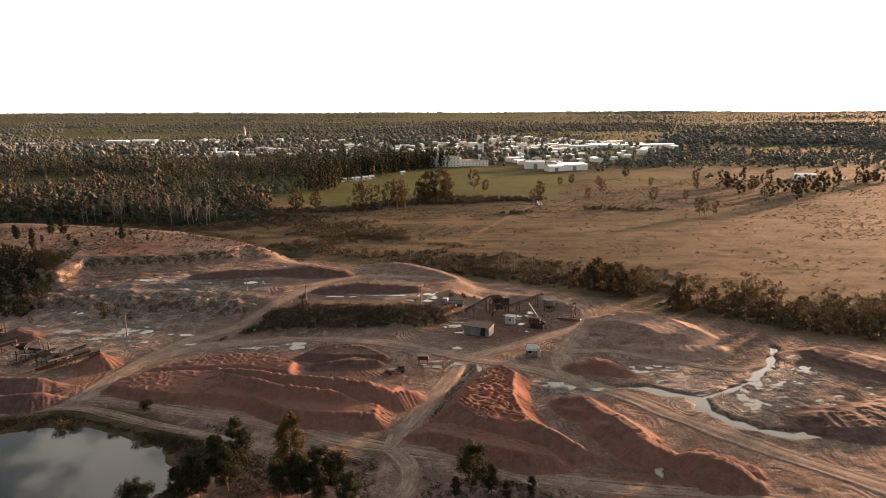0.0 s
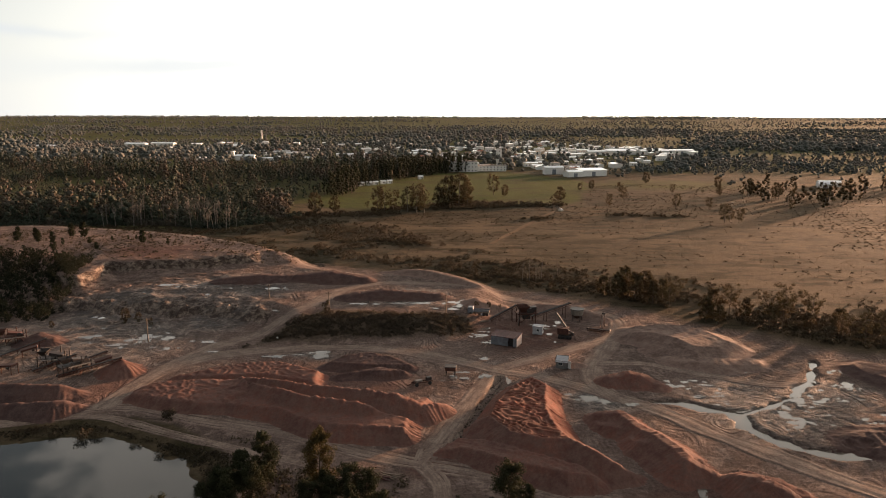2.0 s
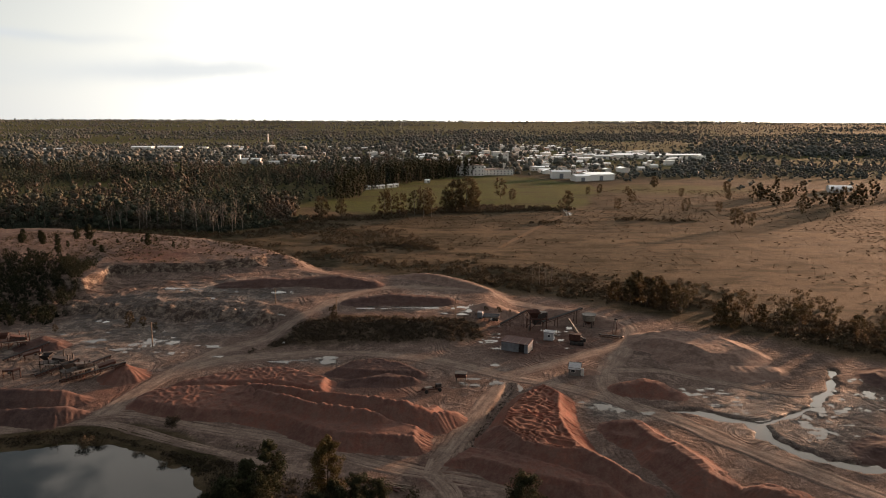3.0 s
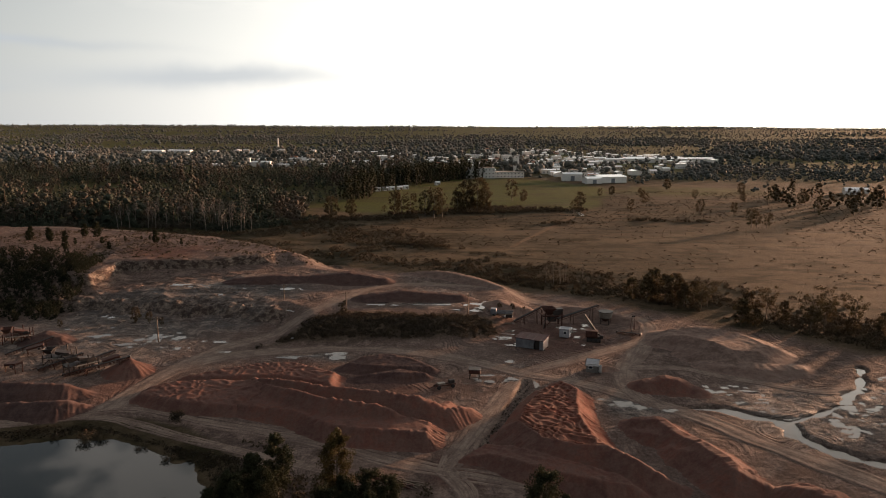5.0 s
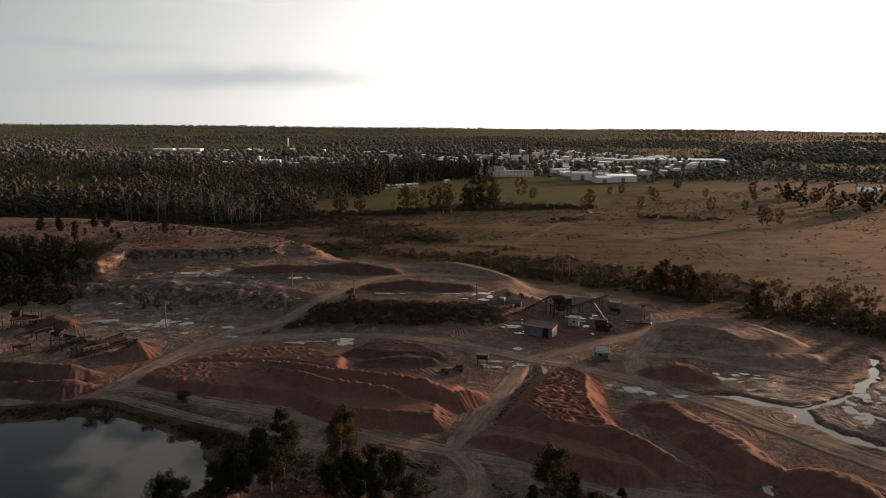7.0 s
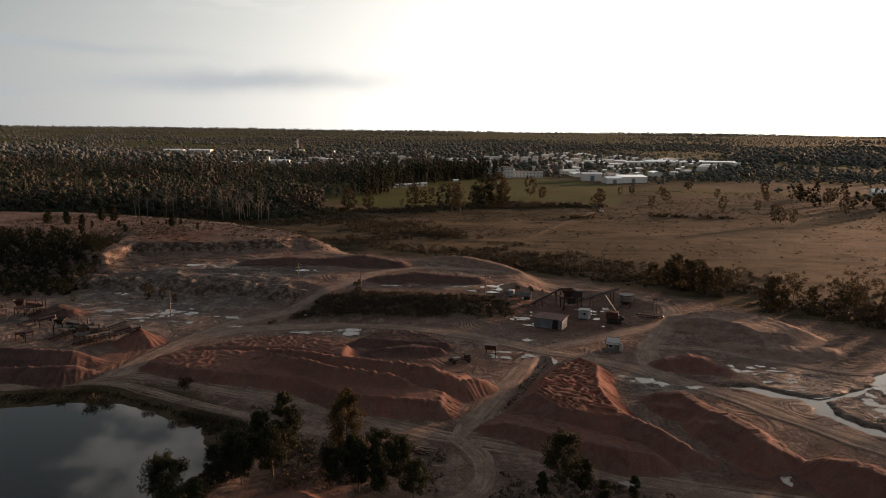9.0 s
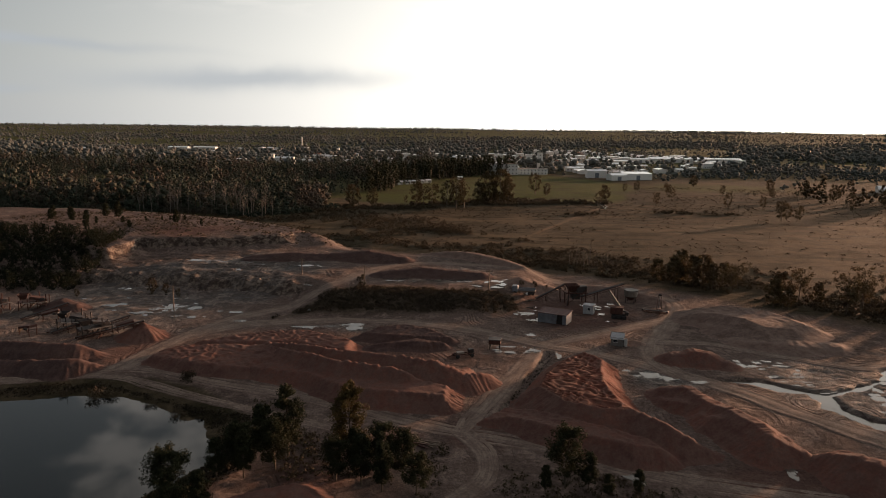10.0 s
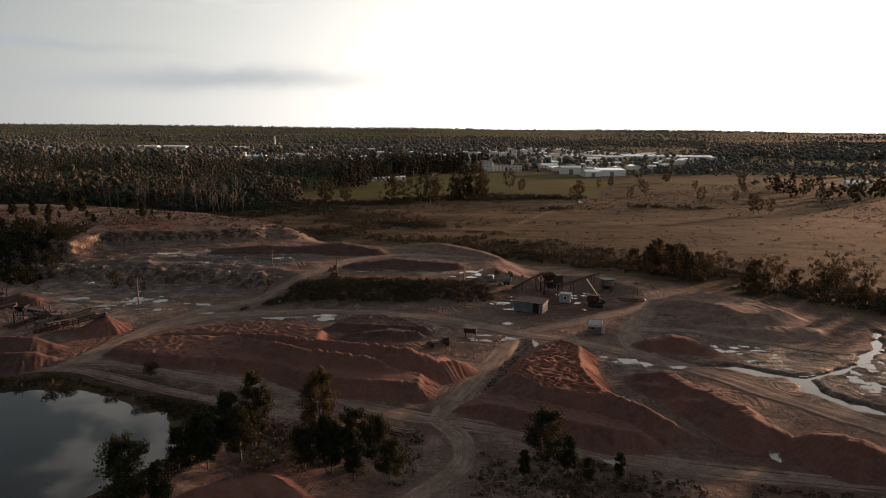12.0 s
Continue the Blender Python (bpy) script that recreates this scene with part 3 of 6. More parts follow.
def build_pile(name, tops, material, label, slope=33, seed=1, step=0.3, rills=0.3, ripple=0.0, lumps=0.12, bead=0.3):
    xs = [p[0] for c, f in tops for p in c]
    ys = [p[1] for c, f in tops for p in c]
    reach = max(p[2] for c, f in tops for p in c) / math.tan(radians(slope)) + max(f or 0.0 for c, f in tops) + 4.0
    gx = np.arange(min(xs) - reach, max(xs) + reach, step)
    gy = np.arange(min(ys) - reach, max(ys) + reach, step)
    X, Y = np.meshgrid(gx, gy)
    hs, flats = zip(*[top_height(X, Y, c, slope, seed, j, rills, bead) for j, c in enumerate(tops)])
    hs = np.stack(hs)
    high = hs.max(0)
    h = high + 0.12 * np.log(np.exp((hs - high) / 0.12).sum(0))
    top = smooth(0.2, 1.2, h)
    h = h + top * (lumps * fbm(X, Y, 2.2, 3, seed + 3, True) + 0.18 * fbm(X, Y, 7, 3, seed + 4) + 0.05 * fbm(X, Y, 0.8, 2, seed + 5))
    if ripple:
        # curved furrows that a bulldozer's blade leaves on the level tops
        level = np.stack([np.where(f & (hh > high - 0.3), 1.0, 0.0) for f, hh in zip(flats, hs)]).max(0)
        for _ in range(3):
            level = 0.2 * (level + np.roll(level, 1, 0) + np.roll(level, -1, 0) + np.roll(level, 1, 1) + np.roll(level, -1, 1))
        wx, wy = X + 2.4 * fbm(X, Y, 5, 2, seed + 1), Y + 2.4 * fbm(X, Y, 5, 2, seed + 2)
        ph = (0.8 * wy + 0.75 * wx) / 1.75 + 0.9 * fbm(wx, wy, 2.6, 2, seed + 12)
        ph2 = (0.95 * wx - 0.35 * wy) / 2.1 + 0.8 * fbm(wx, wy, 3.0, 2, seed + 14)
        wave = np.maximum(0.5 + 0.5 * np.sin(6.283 * ph), 0.42 + 0.42 * np.sin(6.283 * ph2))
        h = h + ripple * level * (wave - 0.5) * (0.6 + 0.6 * smooth(-0.3, 0.3, fbm(X, Y, 3.0, 2, seed + 13)))
    h = 0.5 * (h + np.sqrt(h * h + 0.08)) - 0.07
    base, rough = land(X, Y, False), land(X, Y)
    Z = base + (rough - base) * smooth(1.2, 0.2, h) + h
    co = np.stack([X.ravel(), Y.ravel(), Z.ravel()], 1)
    f = grid_faces(len(gx), len(gy))
    keep = (h.ravel()[f] > -0.035).any(1)
    f = f[keep]
    used, inv = np.unique(f, return_inverse=True)
    me = raw_mesh(name, co[used], inv.reshape(f.shape), material)
    return tagged(new(name, me), label, "gravel pile", "stockpiles in the quarry")


def build_water(name, outline, z, material, label):
    bm = bmesh.new()
    vs = [bm.verts.new((x, y, z)) for x, y in outline]
    f = bm.faces.new(vs)
    f.normal_update()
    if f.normal.z < 0:
        f.normal_flip()
    me = bpy.data.meshes.new(name)
    bm.to_mesh(me)
    bm.free()
    me.materials.append(material)
    return tagged(new(name, me), label, "water", kind="structure")


def blob(cx, cy, rx, ry, seed, n=26):
    rnd = random.Random(seed)
    ph = [rnd.uniform(0, 6.28) for _ in range(4)]
    out = []
    for i in range(n):
        a = 2 * math.pi * i / n
        r = 1 + 0.22 * math.sin(2 * a + ph[0]) + 0.2 * math.sin(3 * a + ph[1]) + 0.14 * math.sin(5 * a + ph[2]) + 0.12 * math.sin(8 * a + ph[3]) + 0.08 * math.sin(13 * a + ph[0])
        out.append((cx + rx * r * math.cos(a), cy + ry * r * math.sin(a)))
    return out


def ribbon(pts, w):
    c = resample(pts, 2.0)
    d = np.gradient(c, axis=0)
    d /= np.linalg.norm(d, axis=1)[:, None]
    nrm = np.stack([-d[:, 1], d[:, 0]], 1) * w / 2
    return [tuple(p) for p in c + nrm] + [tuple(p) for p in (c - nrm)[::-1]]


build_ground()
build_water("pond_water", [(-140, 135), (-40, 135), (-40, 50), (-140, 50)], -1.0, WATER, "still dark pond reflecting the cloudy sky")
for i, (nm, (pts, w)) in enumerate(ROADS.items()):
    build_road(pts, w, 0.05 + 0.007 * i, 50 + i, PATH_EARTH if nm == "field" else ROAD)

PILES = [
    ("stockpile", [([(-51.2, 151.3, 3), (-43.1, 147.2, 4), (-34.8, 143.7, 4.4), (-27.2, 141.7, 4.5), (-22.3, 141, 4.4), (-16.2, 139.3, 4.3), (-13.5, 137.7, 3.2)], 0.25),
                   ([(-47.3, 146.6, 3.2), (-40.5, 142.2, 4), (-33.5, 137.9, 4.2), (-28.8, 137.2, 4.2), (-22.7, 135.3, 4), (-20.1, 134.5, 3.2)], 0.25),
                   ([(-52, 140.7, 1.2), (-39.2, 136.7, 2), (-32.1, 131.1, 2.2), (-26.2, 129.2, 2.3), (-18.4, 128.7, 2.3), (-13.8, 128.1, 2.2), (-13.6, 132.9, 2.2), (-20.4, 135.3, 2.4), (-34.1, 139.8, 2.4), (-46.3, 145.1, 2.2)], None),
                   ([(-16.2, 139.6, 4.2), (-10.3, 137.9, 2.6), (-6.8, 140.5, 1.8)], 0.5), ([(-12, 138, 2.8), (-10.5, 142.5, 1.9)], 0.6)], RED, "long terraced red gravel stockpile beside a dirt road", dict(slope=35, seed=11, step=0.26, rills=0.45, bead=0.55)),
    ("stockpile", [([(-72.8, 145.3, 1.2), (-66, 142.4, 1.7), (-58, 140.5, 1.7), (-51.9, 139.9, 1.4), (-48.1, 145.1, 2.6), (-49.7, 150.4, 2.8), (-58.7, 152.5, 2), (-67.3, 151.4, 1.8), (-72.3, 149.7, 1.4)], None)], RED, "hummocky dark red gravel stockpile at the pond road", dict(slope=34, seed=12, ripple=0.3, lumps=0.25)),
    ("stockpile", [([(-68.3, 156.9, 0.8), (-60.5, 161.2, 1.4), (-53.4, 164.6, 1.6), (-46.7, 165.4, 1.6), (-38.5, 159.7, 1.9), (-35.8, 158.4, 1.8), (-35.5, 152.8, 1.4), (-47.2, 157.1, 1.6), (-58.9, 156.5, 1.2)], None)], RED, "low flat-topped red gravel heap with furrows", dict(slope=34, seed=13, ripple=0.3, rills=0.4)),
    ("stockpile", [([(-34.3, 165.8, 1.4), (-31, 169.6, 1.8), (-25.5, 171.0, 2), (-19.4, 168.3, 1.9), (-14.7, 164.9, 1), (-19, 164.5, 1.4), (-27, 164, 1.6)], None), ([(-31, 158.6, 1), (-25.2, 160.2, 1.4), (-19.8, 160.3, 1.6), (-16.1, 161, 1.2), (-22, 163, 1.3)], None)], DARKRED, "low brown-red gravel heap beside the haul road", dict(slope=29, seed=14, ripple=0.12)),
    ("stockpile", [([(13.2, 157.6, 0.9), (16, 151.7, 1.7), (13.8, 136, 2.7), (14.5, 127.4, 3.3), (16.2, 121.3, 3.8), (11.6, 121.7, 3.7), (6.3, 124.6, 3.5), (2.6, 132, 3.0), (4.5, 141.4, 2.1), (8.8, 152.5, 1.1)], None),
                   ([(12.9, 157.2, 1.3), (14.6, 153.5, 1.9), (15.6, 150.5, 2.2), (14.4, 143, 2.6), (13.7, 136, 2.9), (14.4, 127.6, 3.5)], 0.15)], FRESHRED, "tall red gravel stockpile with a rippled top", dict(slope=35, seed=15, step=0.2, rills=0.6, ripple=0.5, bead=0.3, lumps=0.05)),
    ("stockpile", [([(16.2, 121.1, 3.8), (19.6, 116.5, 3.9), (22.8, 114.8, 2.6), (25.6, 113.8, 1.2)], 0.25), ([(2.6, 132, 3.1), (6.2, 124.4, 3.7), (11.6, 121.5, 3.8), (16.2, 121.1, 3.9)], 0.1),
                   ([(-7, 121.9, 0.6), (-3, 122.3, 1.4), (1.2, 119.4, 1.9), (8, 115, 2.2), (14.6, 111.7, 2.4), (18.9, 111.6, 1.8), (16.8, 114.2, 2.4), (9.3, 118.8, 2.3), (1.2, 124.4, 1.9), (-3.4, 126.1, 1.2)], None)], RED, "broad dark red gravel stockpile with sunlit crest", dict(slope=34, seed=16, step=0.22, rills=0.5, ripple=0.1)),
    ("stockpile", [([(24.7, 137.6, 1.5), (28.5, 136, 2.3), (30.2, 130.7, 2.2), (32.7, 125.1, 2.8), (34.1, 120.2, 3.2), (35.2, 116, 3), (38.8, 114.5, 1.4)], 0.8), ([(26.5, 132.5, 1.3), (25.0, 134, 0.9)], 1.4), ([(30.4, 124.6, 2.0), (29.4, 126.5, 1.2)], 1.2), ([(33.0, 118.3, 2.0), (32.0, 120.5, 1.5)], 1.0), ([(36.0, 121, 2.0), (38.0, 118, 1.4)], 0.6)], RED, "dark red gravel ridge with eroded rills", dict(slope=31, seed=17, step=0.22, rills=0.5, lumps=0.1)),
    ("stockpile", [([(42.4, 112.0, 2.2), (43.8, 109.8, 3.2), (45.8, 107, 3.4), (48, 105.6, 2.6), (49.9, 104.5, 1.2)], 0.7), ([(44, 112.6, 2.0), (48, 111, 1.8), (51, 108.5, 1.0)], 1.0)], RED, "rounded red gravel heap at the road fork", dict(slope=33, seed=18, step=0.22, lumps=0.3, rills=0.5)),
    ("stockpile", [([(31.4, 157.6, 1.6), (35.6, 158.3, 2.3), (38.4, 156.6, 2.2), (40.7, 154.9, 1.2)], 1.0)], RED, "small rounded red gravel heap", dict(slope=28, seed=19, rills=0.5)),
    ("stockpile", [([(42.1, 189.3, 1.4), (47.5, 188.1, 2.6), (52.9, 180.6, 3.4), (55.4, 176.1, 2.6), (62, 176, 2.2), (66, 181, 2.4), (62, 190, 3.0), (53.3, 193.7, 3.2), (45.8, 194.4, 2.2)], None), ([(50, 172, 0.8), (60, 169, 1.2), (68, 170, 0.8)], 2.0)], BROWN, "broad brown gravel stockpile with a pale top", dict(slope=20, seed=20, step=0.4, rills=0.1, ripple=0.12)),
    ("stockpile", [([(3, 214, 2.0), (10, 216, 1.6)], 1.5)], BROWN, "brown overgrown heap behind the crushing plant", dict(slope=26, seed=33, step=0.5)),
    ("stockpile", [([(19, 213, 1.2), (26, 217, 1.6), (33, 214, 1.0)], 2.5)], BROWN, "pale brown gravel apron behind the conveyors", dict(slope=18, seed=34, step=0.5, rills=0.1)),
    ("stockpile", [([(13, 213, 1.5), (22, 215, 2.8), (31, 214, 2.5), (39, 207, 1.2)], 0.8)], BROWN, "brown gravel heap behind the crushing plant", dict(slope=25, seed=36, lumps=0.3)),
    ("stockpile", [([(25.2, 168.8, 0.9), (26.4, 168.2, 0.7)], 0.3)], BROWN, "small brown rubble heap beside the guard cabin", dict(slope=30, seed=35, lumps=0.5)),
    ("stockpile", [([(-112, 146.5, 2.8), (-99, 145.3, 3.2), (-91.3, 144.8, 3.4), (-88, 145.8, 3), (-85.8, 146.6, 1.6)], 0.4), ([(-106, 137.5, 1.8), (-93.8, 137.8, 2.2), (-85.7, 137.6, 2.6), (-83.9, 139, 2.4), (-81.9, 140, 1.2)], 0.4)], DARKRED, "red gravel heaps with sunlit rilled flank", dict(slope=33, seed=21, rills=0.6)),
    ("stockpile", [([(-82.9, 161.4, 3.5), (-82.3, 161.2, 3.4)], 0.1)], RED, "conical red gravel heap under a conveyor", dict(slope=33, seed=22, lumps=0.05, rills=0.4)),
    ("stockpile", [([(-117.1, 182.2, 1.6), (-115.2, 183.5, 2.2), (-111.4, 182.3, 1.4)], 1.0)], DARKRED, "small dark gravel heap on the pit floor", dict(slope=26, seed=23)),
    ("stockpile", [([(-84, 240, 1.4), (-72, 242, 2.2), (-62, 243, 1.6)], 1.5)], DARKRED, "dark gravel ridge on the upper terrace", dict(slope=24, seed=24, step=0.5)),
    ("stockpile", [([(-58, 243, 1.8), (-47, 243, 3.0), (-36, 241, 1.6)], 1.5)], DARKRED, "dark gravel ridge on the upper terrace", dict(slope=25, seed=25, step=0.5)),
    ("stockpile", [([(-38, 218, 1.2), (-27, 221, 2.2), (-10, 220, 1.3)], 1.2)], DARKRED, "dark low gravel bank round a pale drying basin", dict(slope=22, seed=26, step=0.5)),
    ("stockpile", [([(-30, 258, 1.4), (-18, 254, 2.0), (-4, 242, 1.4), (3, 236, 0.8)], 1.2)], BROWN, "brown spoil bank along the quarry edge", dict(slope=24, seed=27, step=0.5)),
    ("stockpile", [([(95, 166, 0.8), (99, 160, 1.1), (103, 154, 1.0), (108, 150, 0.9)], 4.0)], DARKRED, "low dark red spoil heap in the mud", dict(slope=13, seed=28, step=0.5, lumps=0.3)),
    ("stockpile", [([(73, 128, 0.9), (79, 127.5, 1.3), (88, 131, 1.1), (96, 134, 0.9)], 3.5)], DARKRED, "low dark spoil heap beside the muddy stream", dict(slope=15, seed=29, lumps=0.4)),
    ("stockpile", [([(-36, 93, 1.8), (-30, 95, 2.4), (-27, 93, 1.6)], 1.0)], RED, "red gravel heap among the pines", dict(slope=30, seed=30)),
]
for nm, crests, material, label, kw in PILES:
    build_pile(nm, crests, material, label, **kw)
build_water("stream_water", ribbon(STREAM, 7), -0.36, PUDDLE, "muddy standing water in a washed-out channel")
build_water("stream_water", ribbon(BROOK, 6), -0.37, PUDDLE, "narrow muddy runnel across the quarry mud")


# ---- plants ----
def tube(pts, radii, sides=6):
    """A tapered round limb through the points: corners and triangles."""
    pts = [Vector(p) for p in pts]
    v, f = [], []
    for i, p in enumerate(pts):
        d = (pts[min(i + 1, len(pts) - 1)] - pts[max(i - 1, 0)]).normalized()
        a = d.orthogonal().normalized()
        b = d.cross(a)
        for k in range(sides):
            t = 2 * math.pi * k / sides
            v.append(p + (a * math.cos(t) + b * math.sin(t)) * radii[i])
    for i in range(len(pts) - 1):
        for k in range(sides):
            q = [i * sides + k, i * sides + (k + 1) % sides, (i + 1) * sides + (k + 1) % sides, (i + 1) * sides + k]
            f += [(q[0], q[1], q[2]), (q[0], q[2], q[3])]
    return np.array([tuple(p) for p in v]), np.array(f)


def join(parts):
    vs, fs, n = [], [], 0
    for v, f in parts:
        if len(v) == 0:
            continue
        vs.append(v), fs.append(f + n)
        n += len(v)
    if not vs:
        return np.zeros((0, 3)), np.zeros((0, 3), int)
    return np.concatenate(vs), np.concatenate(fs)


def leaf_clump(rng, c, r, count, size):
    """Small leaves, each a triangle of its own, loosely packed round a point."""
    d = rng.normal(size=(count, 3))
    d /= np.linalg.norm(d, axis=1)[:, None]
    p = np.array(c) + d * (r * rng.random((count, 1)) ** 0.3)
    d = d + 0.45 * rng.normal(size=(count, 3)) + np.array([0, 0, 0.25])
    a = np.cross(d, rng.normal(size=(count, 3)))
    b = np.cross(d, a)
    a *= size / np.linalg.norm(a, axis=1)[:, None]
    b *= size * 0.85 / np.linalg.norm(b, axis=1)[:, None]
    v = np.stack([p - a * 0.5, p + a * 0.5, p + b], 1).reshape(-1, 3)
    return v, np.arange(count * 3).reshape(-1, 3)


ICO = bmesh.new()
bmesh.ops.create_icosphere(ICO, subdivisions=1, radius=1.0)
ICO_V, ICO_F = np.array([tuple(v.co) for v in ICO.verts]), np.array([[v.index for v in f.verts] for f in ICO.faces])
ICO.free()


def lobe(rng, c, r, squash=0.85):
    """One uneven dense lobe of a far crown."""
    v = ICO_V * (r * (0.82 + 0.32 * rng.random((len(ICO_V), 1)))) * np.array([1, 1, squash])
    a = rng.random() * 6.283
    v = np.stack([v[:, 0] * math.cos(a) - v[:, 1] * math.sin(a), v[:, 0] * math.sin(a) + v[:, 1] * math.cos(a), v[:, 2]], 1)
    return v + np.array(c), ICO_F


def make_far_tree(seed, h, base, radius, shape, lobes, lobe_r, leaves_each, size, trunk_r):
    """A tree seen from far off: a short trunk, dense lobes and a ragged edge of leaves."""
    rng = np.random.default_rng(seed)
    wood = [tube([(0, 0, 0), (0.02 * h, 0, h * 0.5), (0, 0.02 * h, h * 0.92)], [trunk_r, trunk_r * 0.7, trunk_r * 0.2], 4)]
    leaf = []
    for i in range(lobes):
        t = (i + 0.3 + 0.5 * rng.random()) / lobes
        w, a = radius * shape(t) * (0.25 + 0.65 * rng.random()), rng.random() * 6.283
        r = radius * lobe_r * (0.7 + 0.6 * rng.random())
        c = (w * math.cos(a), w * math.sin(a), h * (base + (1 - base) * t) - 0.3 * r)
        leaf.append(lobe(rng, c, r))
        if leaves_each:
            leaf.append(leaf_clump(rng, c, r * 1.55, leaves_each, size))
    return join(wood), join(leaf)


def make_tree(seed, h, base, radius, shape, clumps, per, size, trunk_r, limbs=10, sides=6, lean=0.04, clump_r=0.22):
    """A tree at the origin: wood (trunk and limbs) and leaves. shape gives the crown's width over its height."""
    rng = np.random.default_rng(seed)
    bend = rng.normal(size=2) * lean * h
    line = lambda t: (bend[0] * t * t, bend[1] * t * t, h * t)
    wood = [tube([line(t) for t in (0, 0.25, 0.5, 0.75, 0.97)], [trunk_r * k for k in (1.25, 0.9, 0.65, 0.4, 0.12)], sides)]
    leaf = []
    tips = []
    for i in range(clumps):
        t = (i + rng.random()) / clumps
        w = radius * shape(t) * (0.45 + 0.6 * rng.random())
        a = rng.random() * 6.283
        zt = base + (1 - base) * t
        o = line(min(zt, 0.97))
        c = (o[0] + w * math.cos(a), o[1] + w * math.sin(a), o[2] + 0.04 * h * rng.normal())
        tips.append((zt, c))
        leaf.append(leaf_clump(rng, c, radius * clump_r * (0.7 + 0.6 * rng.random()), per, size))
    for k in range(min(limbs, clumps)):
        zt, c = tips[(k * 7) % clumps]
        o = line(max(zt - 0.10, 0.12))
        m = [(o[j] + c[j]) / 2 + (0.03 * h if j == 2 else 0) for j in range(3)]
        wood.append(tube([o, m, c], [trunk_r * 0.34, trunk_r * 0.22, trunk_r * 0.07], 4))
    return join(wood), join(leaf)


def make_pine(seed, h, base, radius, whorls, taper, per=46, size=0.23, trunk_r=0.15):
    """A pine: straight trunk, whorls of rising branches, tufts of needles along their outer halves."""
    rng = np.random.default_rng(seed)
    bend = rng.normal(size=2) * 0.025 * h
    line = lambda t: np.array((bend[0] * t * t, bend[1] * t * t, h * t))
    wood = [tube([line(t) for t in (0, 0.25, 0.5, 0.75, 0.98)], [trunk_r * k for k in (1.2, 0.9, 0.65, 0.4, 0.1)], 6)]
    leaf = [leaf_clump(rng, line(0.985), 0.35, per, size)]
    for i in range(whorls):
        t = base + (0.97 - base) * (i + 0.6 * rng.random()) / whorls
        u = (t - base) / (1 - base)
        reach = radius * ((1 - u) ** taper * (0.55 + 0.45 * min(1.0, u / 0.25)) + 0.10)
        for k in range(rng.integers(3, 6)):
            a, ll = rng.random() * 6.283, reach * (0.55 + 0.55 * rng.random())
            o = line(t)
            tip = o + np.array([math.cos(a) * ll, math.sin(a) * ll, ll * (0.15 + 0.4 * u + 0.2 * rng.random())])
            wood.append(tube([o, (o + tip) / 2 - np.array([0, 0, 0.05 * ll]), tip], [trunk_r * 0.3, trunk_r * 0.2, trunk_r * 0.06], 3))
            for w in (0.5, 0.78, 1.0):
                c = o + (tip - o) * w + rng.normal(size=3) * 0.12
                leaf.append(leaf_clump(rng, c, (0.27 + 0.17 * ll) * (0.8 + 0.5 * rng.random()), per, size))
    return join(wood), join(leaf)


def make_bush(seed, h, radius, clumps, per, size):
    rng = np.random.default_rng(seed)
    leaf, wood = [], []
    for i in range(clumps):
        a, r = rng.random() * 6.283, radius * rng.random() ** 0.6
        c = (r * math.cos(a), r * math.sin(a), h * (0.25 + 0.6 * rng.random()) * (1 - 0.45 * (r / radius) ** 2))
        leaf.append(leaf_clump(rng, c, radius * 0.42, per, size))
        if i < 4:
            wood.append(tube([(c[0] * 0.2, c[1] * 0.2, -0.1), c], [0.05 * h ** 0.5, 0.015], 3))
    return join(wood), join(leaf)


def make_bare(seed, h, trunk_r, limbs=14):
    """A leafless tree with forked branches."""
    rng = np.random.default_rng(seed)
    b = rng.normal(size=2) * 0.06 * h
    line = lambda t: (b[0] * t, b[1] * t * t, h * t)
    wood = [tube([line(t) for t in (0, 0.3, 0.6, 1)], [trunk_r, trunk_r * 0.75, trunk_r * 0.5, trunk_r * 0.12], 5)]
    for i in range(limbs):
        t = 0.35 + 0.6 * rng.random()
        o = np.array(line(t))
        a, ll = rng.random() * 6.283, h * (0.16 + 0.2 * rng.random()) * (1.2 - t * 0.6)
        tip = o + np.array([math.cos(a) * ll * 0.55, math.sin(a) * ll * 0.55, ll * 0.8])
        wood.append(tube([o, (o + tip) / 2 + rng.normal(size=3) * 0.05 * ll, tip], [trunk_r * 0.3, trunk_r * 0.2, trunk_r * 0.06], 4))
        for _ in range(2):
            w = o + (tip - o) * (0.5 + 0.4 * rng.random())
            wood.append(tube([w, w + rng.normal(size=3) * 0.16 * ll + np.array([0, 0, 0.22 * ll])], [trunk_r * 0.13, trunk_r * 0.04], 3))
    return join(wood), (np.zeros((0, 3)), np.zeros((0, 3), int))


cone_crown = lambda t: 1.05 * (1 - t) ** 0.75 + 0.12
oval_crown = lambda t: math.sin(math.pi * (0.12 + 0.8 * t)) ** 0.8
tall_crown = lambda t: 0.45 + 0.55 * math.sin(math.pi * (0.2 + 0.7 * t))
flat_crown = lambda t: 0.5 + 0.6 * t


def plant(name, shape, wood_mat, leaf_mat, m, label, category="tree", group=""):
    """One tree or shrub as a thing with trunk and crown."""
    (wv, wf), (lv, lf) = shape
    root = new(name)
    root.matrix_world = m
    if len(wv):
        new("trunk", raw_mesh("trunk", wv, wf, wood_mat)).parent = root
    if len(lv):
        new("crown", raw_mesh("crown", lv, lf, leaf_mat, False)).parent = root
    return tagged(root, label, category, group)


